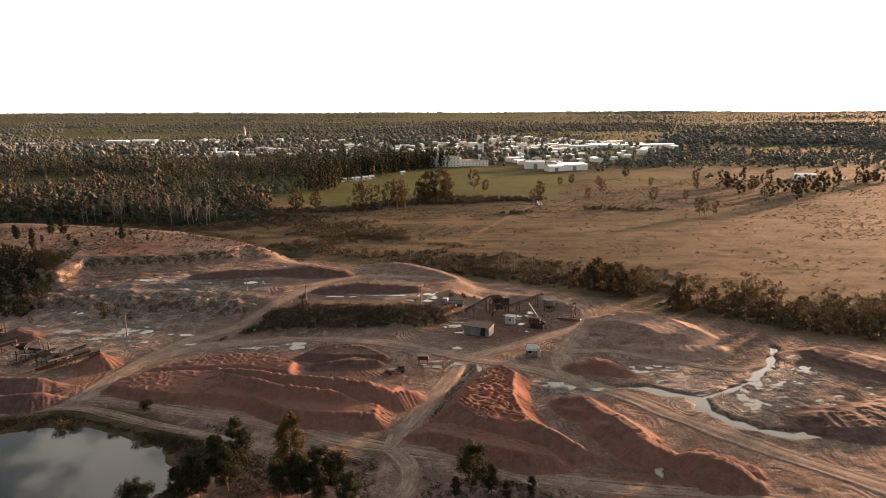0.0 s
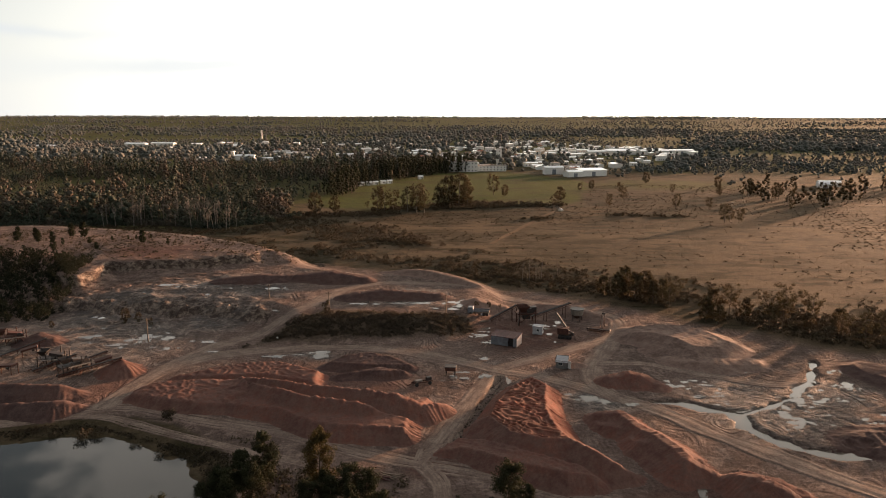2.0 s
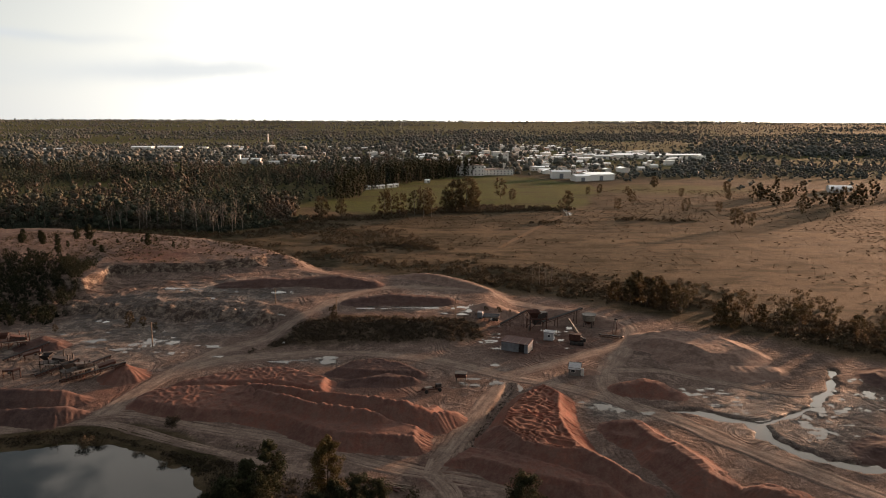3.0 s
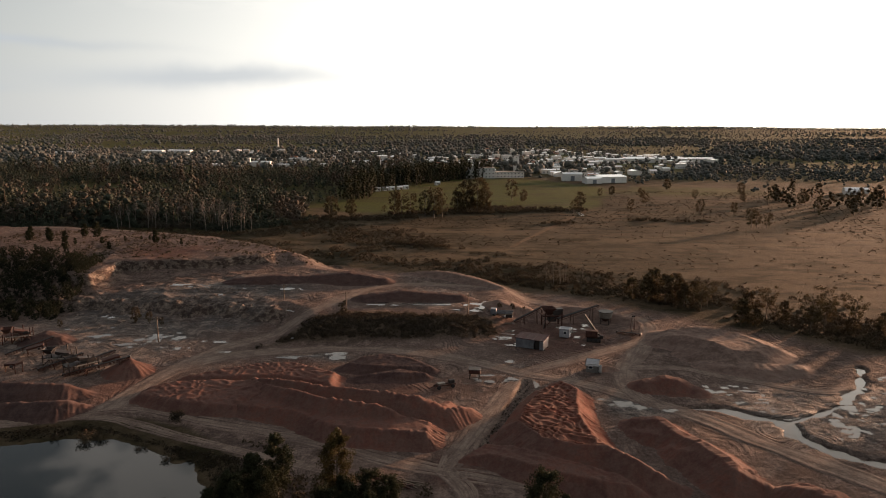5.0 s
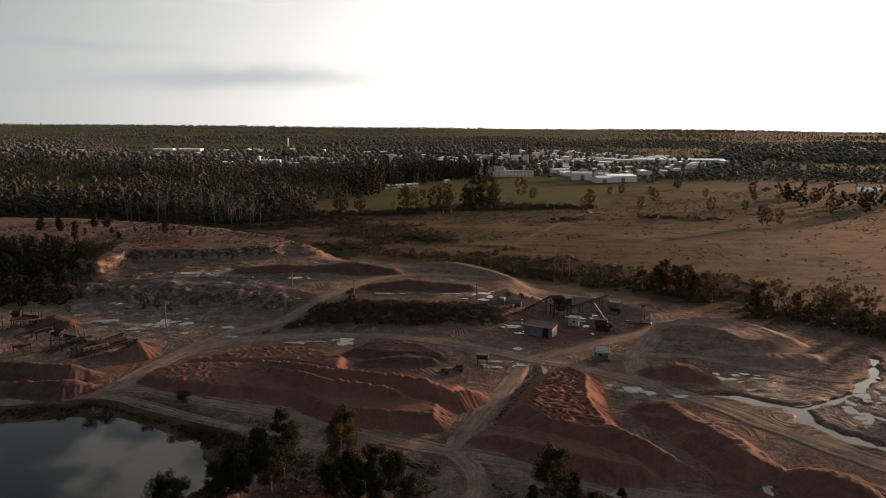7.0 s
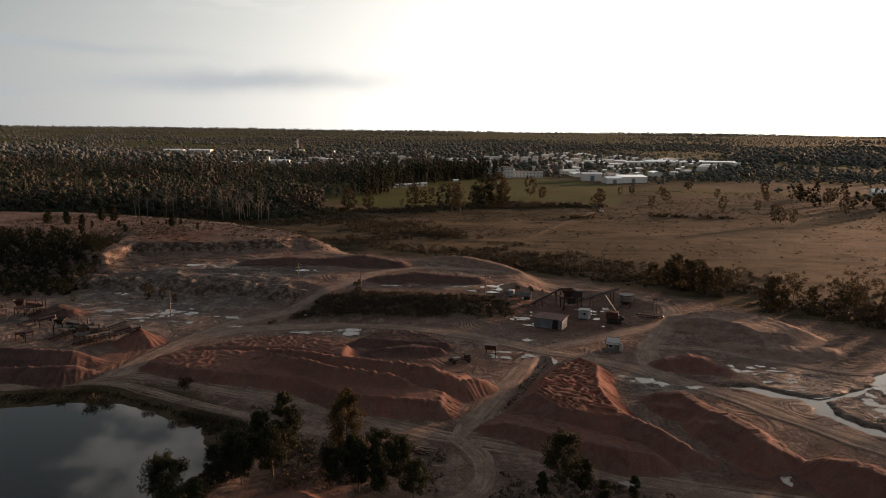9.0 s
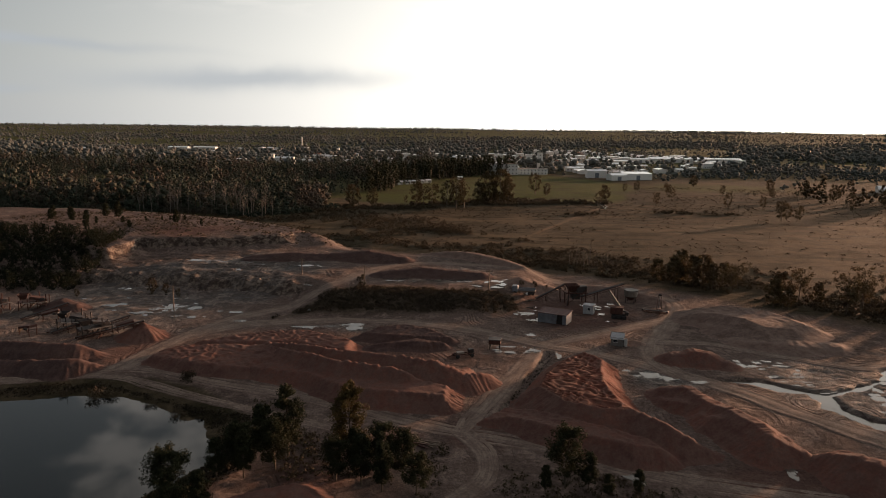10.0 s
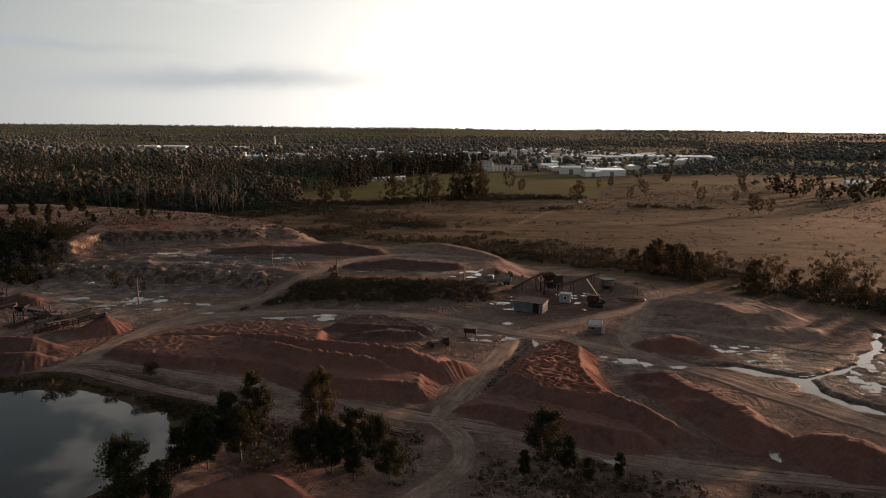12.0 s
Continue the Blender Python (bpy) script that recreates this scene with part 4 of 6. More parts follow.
def on_land(x, y, scale=1.0, turn=0.0, sink=0.1):
    z = float(land(np.array([x]), np.array([y]))[0]) - sink
    return Matrix.LocRotScale((x, y, z), Euler((0, 0, turn)), (scale, scale, scale))


def bake(name, shapes, places, wood_mat, leaf_mat, label, category):
    """Many plants nobody would count, as one object."""
    wv, wf, lv, lf = [], [], [], []
    nw = nl = 0
    which = np.arange(len(places)) % len(shapes)
    for i, ((a, b), (c, d)) in enumerate(shapes):
        pl = places[which == i]
        if len(pl) == 0:
            continue
        co, si = np.cos(pl[:, 4]), np.sin(pl[:, 4])
        for v, f, vs, fs, isw in ((a, b, wv, wf, True), (c, d, lv, lf, False)):
            if len(v) == 0:
                continue
            x = (v[None, :, 0] * co[:, None] - v[None, :, 1] * si[:, None]) * pl[:, 3:4] + pl[:, 0:1]
            y = (v[None, :, 0] * si[:, None] + v[None, :, 1] * co[:, None]) * pl[:, 3:4] + pl[:, 1:2]
            z = v[None, :, 2] * pl[:, 3:4] + pl[:, 2:3]
            n = nw if isw else nl
            fs.append((f[None] + n + (np.arange(len(pl)) * len(v))[:, None, None]).reshape(-1, 3))
            vs.append(np.stack([x, y, z], 2).reshape(-1, 3))
            if isw:
                nw += len(pl) * len(v)
            else:
                nl += len(pl) * len(v)
    if not lf:
        lf = [np.zeros((0, 3), int)]
    if not wf:
        wf = [np.zeros((0, 3), int)]
    V = np.concatenate(wv + lv)
    F = np.concatenate(wf + [f + nw for f in lf])
    me = raw_mesh(name, V, F, wood_mat, False)
    me.materials.append(leaf_mat)
    idx = np.ones(len(F), np.int32)
    idx[:sum(len(f) for f in wf)] = 0
    me.polygons.foreach_set("material_index", idx)
    return tagged(new(name, me), label, category, kind="stuff")


def scatter(poly, spacing, seed, lo=0.7, hi=1.25, thin=None, sink=0.15, limit=None):
    """Uneven places inside an outline: x, y, z, scale, turn."""
    rng = np.random.default_rng(seed)
    xs, ys = [p[0] for p in poly], [p[1] for p in poly]
    gx, gy = np.meshgrid(np.arange(min(xs), max(xs), spacing), np.arange(min(ys), max(ys), spacing))
    x = gx.ravel() + rng.uniform(-0.6, 0.6, gx.size) * spacing
    y = gy.ravel() + rng.uniform(-0.6, 0.6, gx.size) * spacing
    keep = poly_sdf(x, y, poly) < 0
    if thin is not None:
        keep &= thin(x, y, rng)
    keep &= np.abs(x) < 0.74 * y + 70
    x, y = x[keep], y[keep]
    order = rng.permutation(len(x))[:limit]
    x, y = x[order], y[order]
    z = land(x, y, False) - sink
    return np.stack([x, y, z, rng.uniform(lo, hi, len(x)), rng.uniform(0, 6.283, len(x))], 1)


def patchy(places, size, seed, low=0.5, high=1.2):
    """Stands of taller and lower growth."""
    places[:, 3] *= low + (high - low) * smooth(-0.35, 0.35, fbm(places[:, 0] * 0.6, places[:, 1], size, 3, seed))
    return places


def clear_of_roads(x, y, rng):
    return road_dist(x, y) > 1.2


# pines and broadleaf trees beside the pond
pine_big = make_pine(1, 10.5, 0.22, 2.5, 17, 0.75)
pine_mid = make_pine(2, 8.5, 0.25, 2.2, 14, 0.7, trunk_r=0.13)
pine_round = make_pine(3, 8.0, 0.26, 2.9, 13, 0.42)
tree_gold = make_pine(4, 11.5, 0.22, 3.0, 18, 0.55, 46, 0.23, 0.18)
NEAR_PINES = [
    (pine_round, -44, 91.5, 1.06, "dark rounded pine on the pond bank"), (pine_mid, -40.3, 91.5, 0.72, "small dark pine on the pond bank"),
    (pine_big, -34.5, 108.5, 1.04, "tall dark pine above the pond"), (pine_mid, -37.5, 106.5, 1.0, "dark pine leaning over the pond"),
    (pine_round, -40, 103.5, 0.85, "dark pine at the water's edge"), (pine_mid, -38.5, 101.5, 0.8, "dark pine at the water's edge"),
    (pine_round, -35, 104, 0.85, "dark pine among other pines"), (pine_mid, -42, 101, 0.7, "low dark pine at the water's edge"),
    (pine_round, -20.5, 104, 0.9, "dark rounded pine behind the track"), (pine_round, -17.3, 103, 0.82, "dark rounded pine behind the track"),
    (pine_mid, -22.5, 101, 0.85, "dark pine in the thicket"), (pine_round, -26, 101.5, 0.75, "dark pine in the thicket"),
    (pine_round, -15, 99, 0.7, "dark low pine in the thicket"), (pine_mid, -19.5, 99.5, 0.8, "dark pine in the thicket"), (pine_mid, -24, 104.5, 0.75, "dark pine in the thicket"),
    (pine_round, 4.2, 103.5, 1.0, "dark rounded pine beside the front road"), (pine_mid, 7.2, 102.5, 0.62, "small pine beside the front road"),
    (pine_mid, 13.5, 101.8, 0.44, "young pine beside the front road"), (pine_mid, 9.5, 101, 0.4, "young pine beside the front road"), (pine_mid, 1.5, 101, 0.45, "young pine beside the front road"),
]
made_pines = {}
for k, (shape, x, y, s, label) in enumerate(NEAR_PINES):
    key = id(shape)
    if key not in made_pines:
        made_pines[key] = plant("pine_tree", shape, BARK, PINE, on_land(x, y, s, k * 1.7), label, group="pines by the pond")
    else:
        tagged(copy_thing(made_pines[key], on_land(x, y, 1.0, k * 1.7)), label).scale = (s, s, s)
plant("golden_tree", tree_gold, BARK, GOLD, on_land(-25.3, 107.5, 1.0), "tall tree with yellow-green sunlit foliage", group="pines by the pond")
bare_bush = make_bush(31, 2.6, 1.5, 26, 40, 0.2)
plant("dark_shrub", bare_bush, BARK, REED, on_land(-61, 135.8, 1.0), "dark round shrub between track and road", "shrub")
# young pines on the plateau
for k, (x, y, s) in enumerate([(-163, 299, 0.95), (-170, 302, 0.8), (-177, 289, 0.75), (-172, 291, 0.6), (-133, 288, 0.75), (-161, 272, 0.7), (-146, 276, 0.45), (-123, 289, 0.35), (-182, 296, 0.7), (-188, 292, 0.6), (-155, 288, 0.4), (-165, 286, 0.4), (-150, 297, 0.3), (-141, 300, 0.28), (-136, 303, 0.28), (-145, 301, 0.25), (-192, 300, 0.7)]):
    tagged(copy_thing(made_pines[id(pine_mid)], on_land(x, y, 1.0, k * 2.1)), "young dark pine on the sandy plateau", group="pines on the plateau").scale = (s, s, s)

# trees along the quarry's edge
edge_open = make_tree(41, 12.0, 0.42, 4.2, flat_crown, 46, 20, 0.5, 0.16, 30, clump_r=0.2)
edge_round = make_tree(42, 9.0, 0.25, 3.2, oval_crown, 46, 30, 0.55, 0.18, 16)
edge_tall = make_tree(43, 13.0, 0.4, 2.6, tall_crown, 40, 22, 0.5, 0.16, 22)
EDGE = [(edge_round, 69, 206, 0.85), (edge_round, 72, 204, 0.6), (edge_open, 84, 198, 0.9), (edge_open, 88, 199, 0.8), (edge_round, 95, 199, 0.55), (edge_tall, 107, 184, 0.75), (edge_tall, 104, 186, 0.7),
        (edge_open, 113, 181, 0.9), (edge_tall, 122, 184, 0.95), (edge_round, 108, 205, 0.5), (edge_round, 49, 231, 1.0), (edge_round, 54, 229, 1.05), (edge_round, 59, 226, 0.85), (edge_round, 45, 234, 0.8), (edge_round, 52, 236, 1.1), (edge_round, 58, 233, 1.0), (edge_round, 63, 230, 0.8), (edge_open, 78, 212, 0.8), (edge_round, 74, 214, 0.9), (edge_round, 82, 210, 0.7), (edge_open, 92, 206, 0.9), (edge_open, 98, 203, 0.8), (edge_round, 104, 199, 0.7), (edge_open, 126, 194, 0.8), (edge_open, 63, 222, 0.6), (edge_open, 100, 190, 0.6), (edge_tall, 131, 186, 0.8), (edge_open, 117, 190, 0.6), (edge_open, 66, 226, 0.7)]
made_edge = {}
for k, (shape, x, y, s) in enumerate(EDGE):
    key = id(shape)
    if key not in made_edge:
        made_edge[key] = plant("broadleaf_tree", shape, BARK, EUCA, on_land(x, y, s, k * 1.3), "brownish backlit tree at the quarry edge", group="trees along the quarry edge")
    else:
        copy_thing(made_edge[key], on_land(x, y, 1.0, k * 1.3)).scale = (s, s, s)
# dead trunks in the field
dead = plant("dead_tree", make_bare(51, 8.5, 0.17, 9), PALEBARK, SCRUB, on_land(22.5, 256, 1.0), "bare dead tree standing in the dry field", group="dead trees in the field")
for k, (x, y, s) in enumerate([(24.6, 254, 0.95), (27, 259, 1.05), (33, 259, 0.9), (26, 256.5, 0.7), (20, 258, 0.8)]):
    copy_thing(dead, on_land(x, y, 1.0, k * 2.2)).scale = (s, s, s)
# single trees out in the plain
mid_tree = make_tree(61, 19.0, 0.12, 7.0, oval_crown, 70, 44, 0.75, 0.3, 16)
mid_open = make_tree(62, 18.0, 0.2, 5.5, tall_crown, 56, 26, 0.7, 0.28, 16)
MID = [(mid_tree, -10, 485, 1.05), (mid_tree, -3, 489, 1.1), (mid_tree, -16, 480, 0.7), (mid_tree, 3, 492, 0.8), (mid_open, -30, 450, 1.05), (mid_open, -36, 455, 0.9), (mid_open, -51, 459, 0.9), (mid_open, -56, 462, 0.8), (mid_open, -46, 462, 0.75), (mid_open, -25, 452, 0.8),
       (mid_open, 24, 554, 0.9), (mid_tree, 32, 548, 0.45), (mid_open, 151, 415, 0.62), (mid_open, 155, 418, 0.55), (mid_open, 159, 414, 0.5), (mid_tree, 70, 515, 0.55), (mid_open, 126, 571, 0.5), (mid_open, 166, 569, 0.45), (mid_tree, 235, 540, 0.6), (mid_tree, -92, 440, 0.7), (mid_tree, -82, 452, 0.55), (mid_open, -64, 470, 0.3),
       (mid_open, 215, 470, 0.4), (mid_tree, 200, 560, 0.35), (mid_tree, 108, 600, 0.4), (mid_open, 96, 585, 0.4), (mid_open, 118, 526, 0.6), (mid_open, 99, 488, 0.5), (mid_open, 142, 479, 0.55), (mid_tree, 218, 613, 0.5), (mid_open, 164, 479, 0.45), (mid_open, 61, 485, 0.5), (mid_tree, 168, 655, 0.5)]
made_mid = {}
for k, (shape, x, y, s) in enumerate(MID):
    key = id(shape)
    if key not in made_mid:
        made_mid[key] = plant("field_tree", shape, PALEBARK, EUCA, on_land(x, y, s, k * 1.9), "dark spreading tree in the grass plain", group="trees on the plain")
    else:
        copy_thing(made_mid[key], on_land(x, y, 1.0, k * 1.9)).scale = (s, s, s)

# woods, thickets and scrub
GROVE = [(205, 540), (220, 505), (227, 466), (286, 515), (330, 560), (420, 640), (330, 655), (240, 600)]
wood_tall = [make_far_tree(70 + i, 17.0 + 2 * i, 0.36, 4.4, tall_crown, 8, 0.28, 13, 1.25, 0.24) for i in range(5)]
wood_oval = [make_far_tree(80 + i, 10.0 + 2 * i, 0.14, 5.0, oval_crown, 8, 0.29, 13, 1.3, 0.22) for i in range(5)]
wood_cone = [make_far_tree(90 + i, 16.0, 0.08, 2.8, cone_crown, 8, 0.36, 14, 1.0, 0.22) for i in range(4)]
far_tree = [((np.zeros((0, 3)), np.zeros((0, 3), int)), make_far_tree(100 + i, 9.0 + 2 * i, 0.05, 6.2, oval_crown, 3, 0.66, 2, 1.6, 0.2)[1]) for i in range(5)]
low_tree = [((np.zeros((0, 3)), np.zeros((0, 3), int)), make_far_tree(140 + i, 9.0 + 2 * i, 0.05, 6.2, oval_crown, 1 + i % 2, 0.8, 0, 1.6, 0.2)[1]) for i in range(5)]
bushes = [make_bush(110 + i, 2.4, 1.7, 9, 12, 0.5) for i in range(5)]
tufts = [make_bush(120 + i, 0.7, 0.7, 4, 6, 0.32) for i in range(4)]
FOREST = [(-330, 390), (-250, 386), (-170, 394), (-134, 378), (-104, 430), (-122, 500), (-95, 620), (-20, 770), (-40, 860), (-300, 840), (-640, 860), (-640, 440)]
gap = lambda x, y, rng: (np.hypot((x + 318) / 2.2, (y - 640)) > 32) & (np.hypot((x + 330) / 2.0, y - 530) > 22)
front = lambda x, y, rng: gap(x, y, rng) & (y < 480) & (rng.random(len(x)) < 0.95 - 0.6 * smooth(0.1, 0.3, fbm(x, y, 40, 2, 68)))
back = lambda x, y, rng: gap(x, y, rng) & (y >= 470) & (fbm(x * 0.5, y, 60, 3, 69) < 0.3)
bake("woodland", wood_tall[:3] + wood_oval, patchy(scatter(FOREST, 6.6, 1, 0.4, 1.15, front), 45, 71), BARK, WOODS, "dark eucalyptus wood with pale bare trunks", "woods")
bake("woodland", wood_oval + wood_tall[:3], patchy(scatter(FOREST, 8.8, 2, 0.3, 1.2, back), 70, 72, 0.4, 0.95), BARK, WOODS, "dense dark green woodland beyond the quarry", "woods")
bake("grove", wood_oval + wood_tall[:2], scatter(GROVE, 9.5, 33, 0.4, 0.95, lambda x, y, rng: (rng.random(len(x)) < 0.35) & (np.hypot(x - 322, (y - 615)) > 32)), PALEBARK, EUCA, "open grove of brownish trees on the plain", "woods")
ROW = [(-108, 540), (-90, 535), (-80, 640), (-8, 762), (20, 790), (-5, 830), (-60, 760), (-110, 640)]
bake("conifer_belt", wood_cone, scatter(ROW, 6.5, 3, 0.8, 1.25), BARK, PINE, "dense row of dark conifers beside the meadow", "woods")
THICKET = [(-150, 198), (-124, 202), (-127, 222), (-138, 256), (-150, 266), (-200, 272), (-200, 205)]
thicket_shape = [make_tree(130 + i, 6.5, 0.05, 2.6, oval_crown, 16, 16, 0.7, 0.12, 0, 4, clump_r=0.36) for i in range(4)]
bake("pine_thicket", thicket_shape, scatter(THICKET, 2.7, 4, 0.3, 0.62), BARK, THICKETLEAF, "dense dark pine thicket below the plateau", "woods")
pale_bare = [make_bare(160 + i, 15.0 + i, 0.26, 16) for i in range(3)]
bake("bare_woodland", pale_bare, scatter([(-200, 386), (-168, 390), (-134, 373), (-120, 392), (-134, 400), (-170, 404), (-204, 402)], 4.6, 31, 0.6, 1.1, lambda x, y, rng: rng.random(len(x)) < 0.45), PALEWOOD, WOODS, "pale leafless trees along the wood's edge", "woods")
bake("undergrowth", bushes, scatter([(-330, 388), (-250, 384), (-170, 391), (-134, 376), (-100, 428), (-118, 440), (-140, 400), (-180, 412), (-330, 408)], 3.2, 30, 0.8, 2.2), BARK, WOODS, "dark undergrowth along the edge of the wood", "scrub")
bake("bank_scrub", bushes, scatter(BANK, 0.9, 5, 0.16, 0.6, lambda x, y, rng: clear_of_roads(x, y, rng) & (poly_sdf(x, y, BANK) + 3.2 * fbm(x, y, 6, 3, 64) + 2.0 * rng.random(len(x)) < -0.2)), BARK, BANKLEAF, "dark scrub covering an earth bank", "scrub")
BELT = [(-10, 262), (10, 250), (40, 233), (58, 220), (70, 207), (84, 194), (95, 185), (118, 177), (160, 162), (172, 186), (128, 206), (104, 218), (86, 230), (66, 248), (44, 256), (10, 272)]
bake("edge_scrub", bushes, scatter(BELT, 2.6, 6, 0.4, 1.1, lambda x, y, rng: fbm(x, y, 11, 3, 67) + 0.6 * rng.random(len(x)) > 0.0 + 0.6 * smooth(-4, 0, poly_sdf(x, y, BELT))), BARK, SCRUB, "dense brown-green scrub along the quarry edge", "scrub")
FRINGE = [(-20, 268), (60, 222), (95, 190), (160, 165), (185, 195), (135, 222), (104, 240), (76, 268), (44, 282), (0, 292)]
bake("edge_scrub", bushes, scatter(FRINGE, 3.1, 32, 0.25, 0.8, lambda x, y, rng: fbm(x, y, 14, 3, 66) + 0.5 * rng.random(len(x)) > 0.2), BARK, SCRUB, "low scattered scrub between belt and field", "scrub")
SCRUBLAND = [(-260, 372), (-120, 340), (-70, 306), (-20, 272), (40, 252), (60, 262), (20, 300), (-15, 345), (-40, 398), (-95, 424), (-130, 374), (-180, 392), (-260, 386)]
bake("field_scrub", bushes, scatter(SCRUBLAND, 3.4, 7, 0.3, 1.0, lambda x, y, rng: fbm(x, y, 22, 3, 77) + 0.3 * rng.random(len(x)) > -0.12 + 0.2 * smooth(-60, 0, x)), BARK, SCRUB, "patches of dark scrub on the dry plain", "scrub")
HEDGES = [[(-60, 452), (70, 490), (72, 500), (-2, 512), (-60, 466)], [(-118, 400), (-90, 425), (-40, 440), (-40, 452), (-95, 448), (-122, 430)], [(-50, 340), (-18, 326), (-14, 336), (-44, 352)], [(88, 440), (136, 436), (140, 442), (92, 447)], [(34, 424), (54, 424), (54, 430), (34, 431)]]
for i, hedge in enumerate(HEDGES):
    bake("hedge", bushes, scatter(hedge, 3.6, 20 + i, 0.6, 1.4), BARK, SCRUB, "dark overgrown hedge line on the plain", "scrub")
PLAIN = [(-120, 350), (-20, 275), (60, 240), (110, 195), (170, 170), (420, 400), (420, 620), (120, 640), (76, 490), (-60, 450)]
bake("grass_tufts", tufts, scatter(PLAIN, 5.0, 8, 0.2, 0.6, lambda x, y, rng: rng.random(len(x)) < 0.6), BARK, DRYGRASS, "tufts of dry brown grass on the plain", "grass")
bake("field_scrub", tufts, scatter(PLAIN, 4.2, 43, 0.5, 1.3, lambda x, y, rng: rng.random(len(x)) < 0.1 + 0.8 * smooth(0.0, 0.3, fbm(x * 0.4, y, 30, 3, 44))), BARK, LOWSCRUB, "low brown shrubs dotted over the dry plain", "scrub")
margin = lambda x, y, rng: (np.abs(poly_sdf(x, y, POND) - 3.0) < 2.8) & clear_of_roads(x, y, rng)
bake("pond_reeds", tufts, scatter([(-130, 60), (-30, 60), (-30, 140), (-130, 140)], 0.62, 9, 0.45, 1.0, margin), BARK, REED, "dark dry reeds and weeds round the pond", "grass")
bake("ditch_weeds", tufts, scatter([(-6, 126), (-3.2, 126), (7.4, 160), (5, 161)], 0.8, 45, 0.3, 0.75, lambda x, y, rng: (line_dist(x, y, DITCH)[0] < 0.9) & (rng.random(len(x)) < 0.6)), BARK, REED, "dark weeds growing in a drainage ditch", "grass")
verge = lambda x, y, rng: clear_of_roads(x, y, rng) & (fbm(x, y, 9, 3, 91) > 0.02) & (poly_sdf(x, y, POND) > 3)
bake("weeds", tufts, scatter([(-100, 128), (-60, 133), (-30, 122), (-12, 114), (-12, 96), (-48, 96), (-44, 118), (-64, 128), (-80, 132)], 1.1, 10, 0.5, 1.3, verge), BARK, SCRUB, "weeds and low scrub beside the tracks", "grass")
bake("weeds", tufts, scatter([(-4, 112), (20, 103), (45, 98), (40, 88), (-5, 88)], 1.2, 11, 0.5, 1.4, verge), BARK, SCRUB, "weeds and low scrub beside the tracks", "grass")
bake("weeds", tufts, scatter([(-120, 258), (-67, 274), (-65, 284), (-94, 302), (-200, 345), (-220, 262), (-140, 262)], 2.3, 12, 0.4, 1.5, lambda x, y, rng: fbm(x, y, 16, 3, 63) + 0.5 * rng.random(len(x)) > 0.1), BARK, SCRUB, "sparse weeds on the sandy plateau", "grass")


def far_thin(x, y, rng):
    r = np.hypot(x, y)
    town = poly_sdf(x, y, [(-430, 1230), (-300, 880), (-69, 960), (0, 800), (135, 740), (370, 1090), (360, 1180), (160, 1650), (-93, 1500), (-480, 1500)])
    n = fbm(x * 0.4, y, 230, 3, 61) + 0.4 * fbm(x * 0.6, y, 60, 2, 62)
    dens = np.where(town < 0, np.where(x < -40, 0.38, 0.2), np.where(n > -0.09 - 0.16 * smooth(100, 300, x), 0.97, 0.14))
    dens = np.where(poly_sdf(x, y, [(205, 800), (268, 776), (460, 760), (640, 740), (800, 1000), (295, 1030), (262, 900)]) < 0, 1.0, dens)
    plain_right = smooth(100, 200, x) * smooth(775, 740, y)
    return (rng.random(len(x)) < dens * (1 - 0.95 * plain_right)) & (poly_sdf(x, y, MEADOW) > 15)


# no real haze out here: it is mixed into the leaf colour
bake("distant_woods", far_tree, patchy(scatter([(-700, 850), (-300, 845), (-20, 850), (120, 740), (200, 640), (480, 560), (1400, 1500), (-1250, 1500)], 10.5, 13, 0.35, 0.95, far_thin), 160, 73, 0.45, 1.25), BARK, HAZEGREEN, "dark distant woods between fields", "woods")
bake("distant_woods", low_tree, patchy(scatter([(-1250, 1500), (1400, 1500), (2300, 2700), (-2200, 2700)], 18, 14, 0.5, 1.0, far_thin), 200, 73, 0.45, 1.15), BARK, HAZEGREEN, "dark distant woods toward the horizon", "woods")
bake("distant_woods", low_tree, patchy(scatter([(-2200, 2700), (2300, 2700), (3600, 4800), (-3500, 4800)], 30, 15, 0.55, 0.95, far_thin), 260, 73, 0.5, 1.1), BARK, HAZEGREEN, "woods on the horizon, haze put into their colour", "woods")


# ---- buildings and machines ----
WHITE, CREAM = plain("whitewashed_wall", (0.78, 0.76, 0.72), 0.85, vary=0.2), plain("cream_wall", (0.55, 0.47, 0.38), 0.85, vary=0.25)
ZINC, TILE = plain("zinc_sheet_roof", (0.78, 0.78, 0.78), 0.32, 0.75, 0.15, 0.6), plain("clay_tile_roof", (0.30, 0.13, 0.08), 0.8)
GREYSHEET, RUSTSHEET = plain("grey_sheet_metal", (0.21, 0.225, 0.25), 0.6, 0.35, 0.4, 0.9), plain("rusty_red_sheet", (0.10, 0.042, 0.038), 0.7, 0.2, 0.45, 0.9)
STEEL, RUST = plain("dark_painted_steel", (0.045, 0.038, 0.036), 0.6, 0.4), plain("rusted_steel", (0.095, 0.042, 0.031), 0.8, 0.3, 0.5)
PALESTEEL, RUBBER = plain("pale_worn_paint", (0.22, 0.19, 0.16), 0.55, 0.2, 0.4), plain("black_rubber", (0.02, 0.02, 0.02), 0.85)
WOODPOLE, GLASS = plain("weathered_wood", (0.16, 0.12, 0.09), 0.9), plain("dark_window_glass", (0.02, 0.025, 0.03), 0.08, 0.0, 0.1)
PALEWALL = plain("pale_grey_panel", (0.40, 0.40, 0.41), 0.8, vary=0.3)
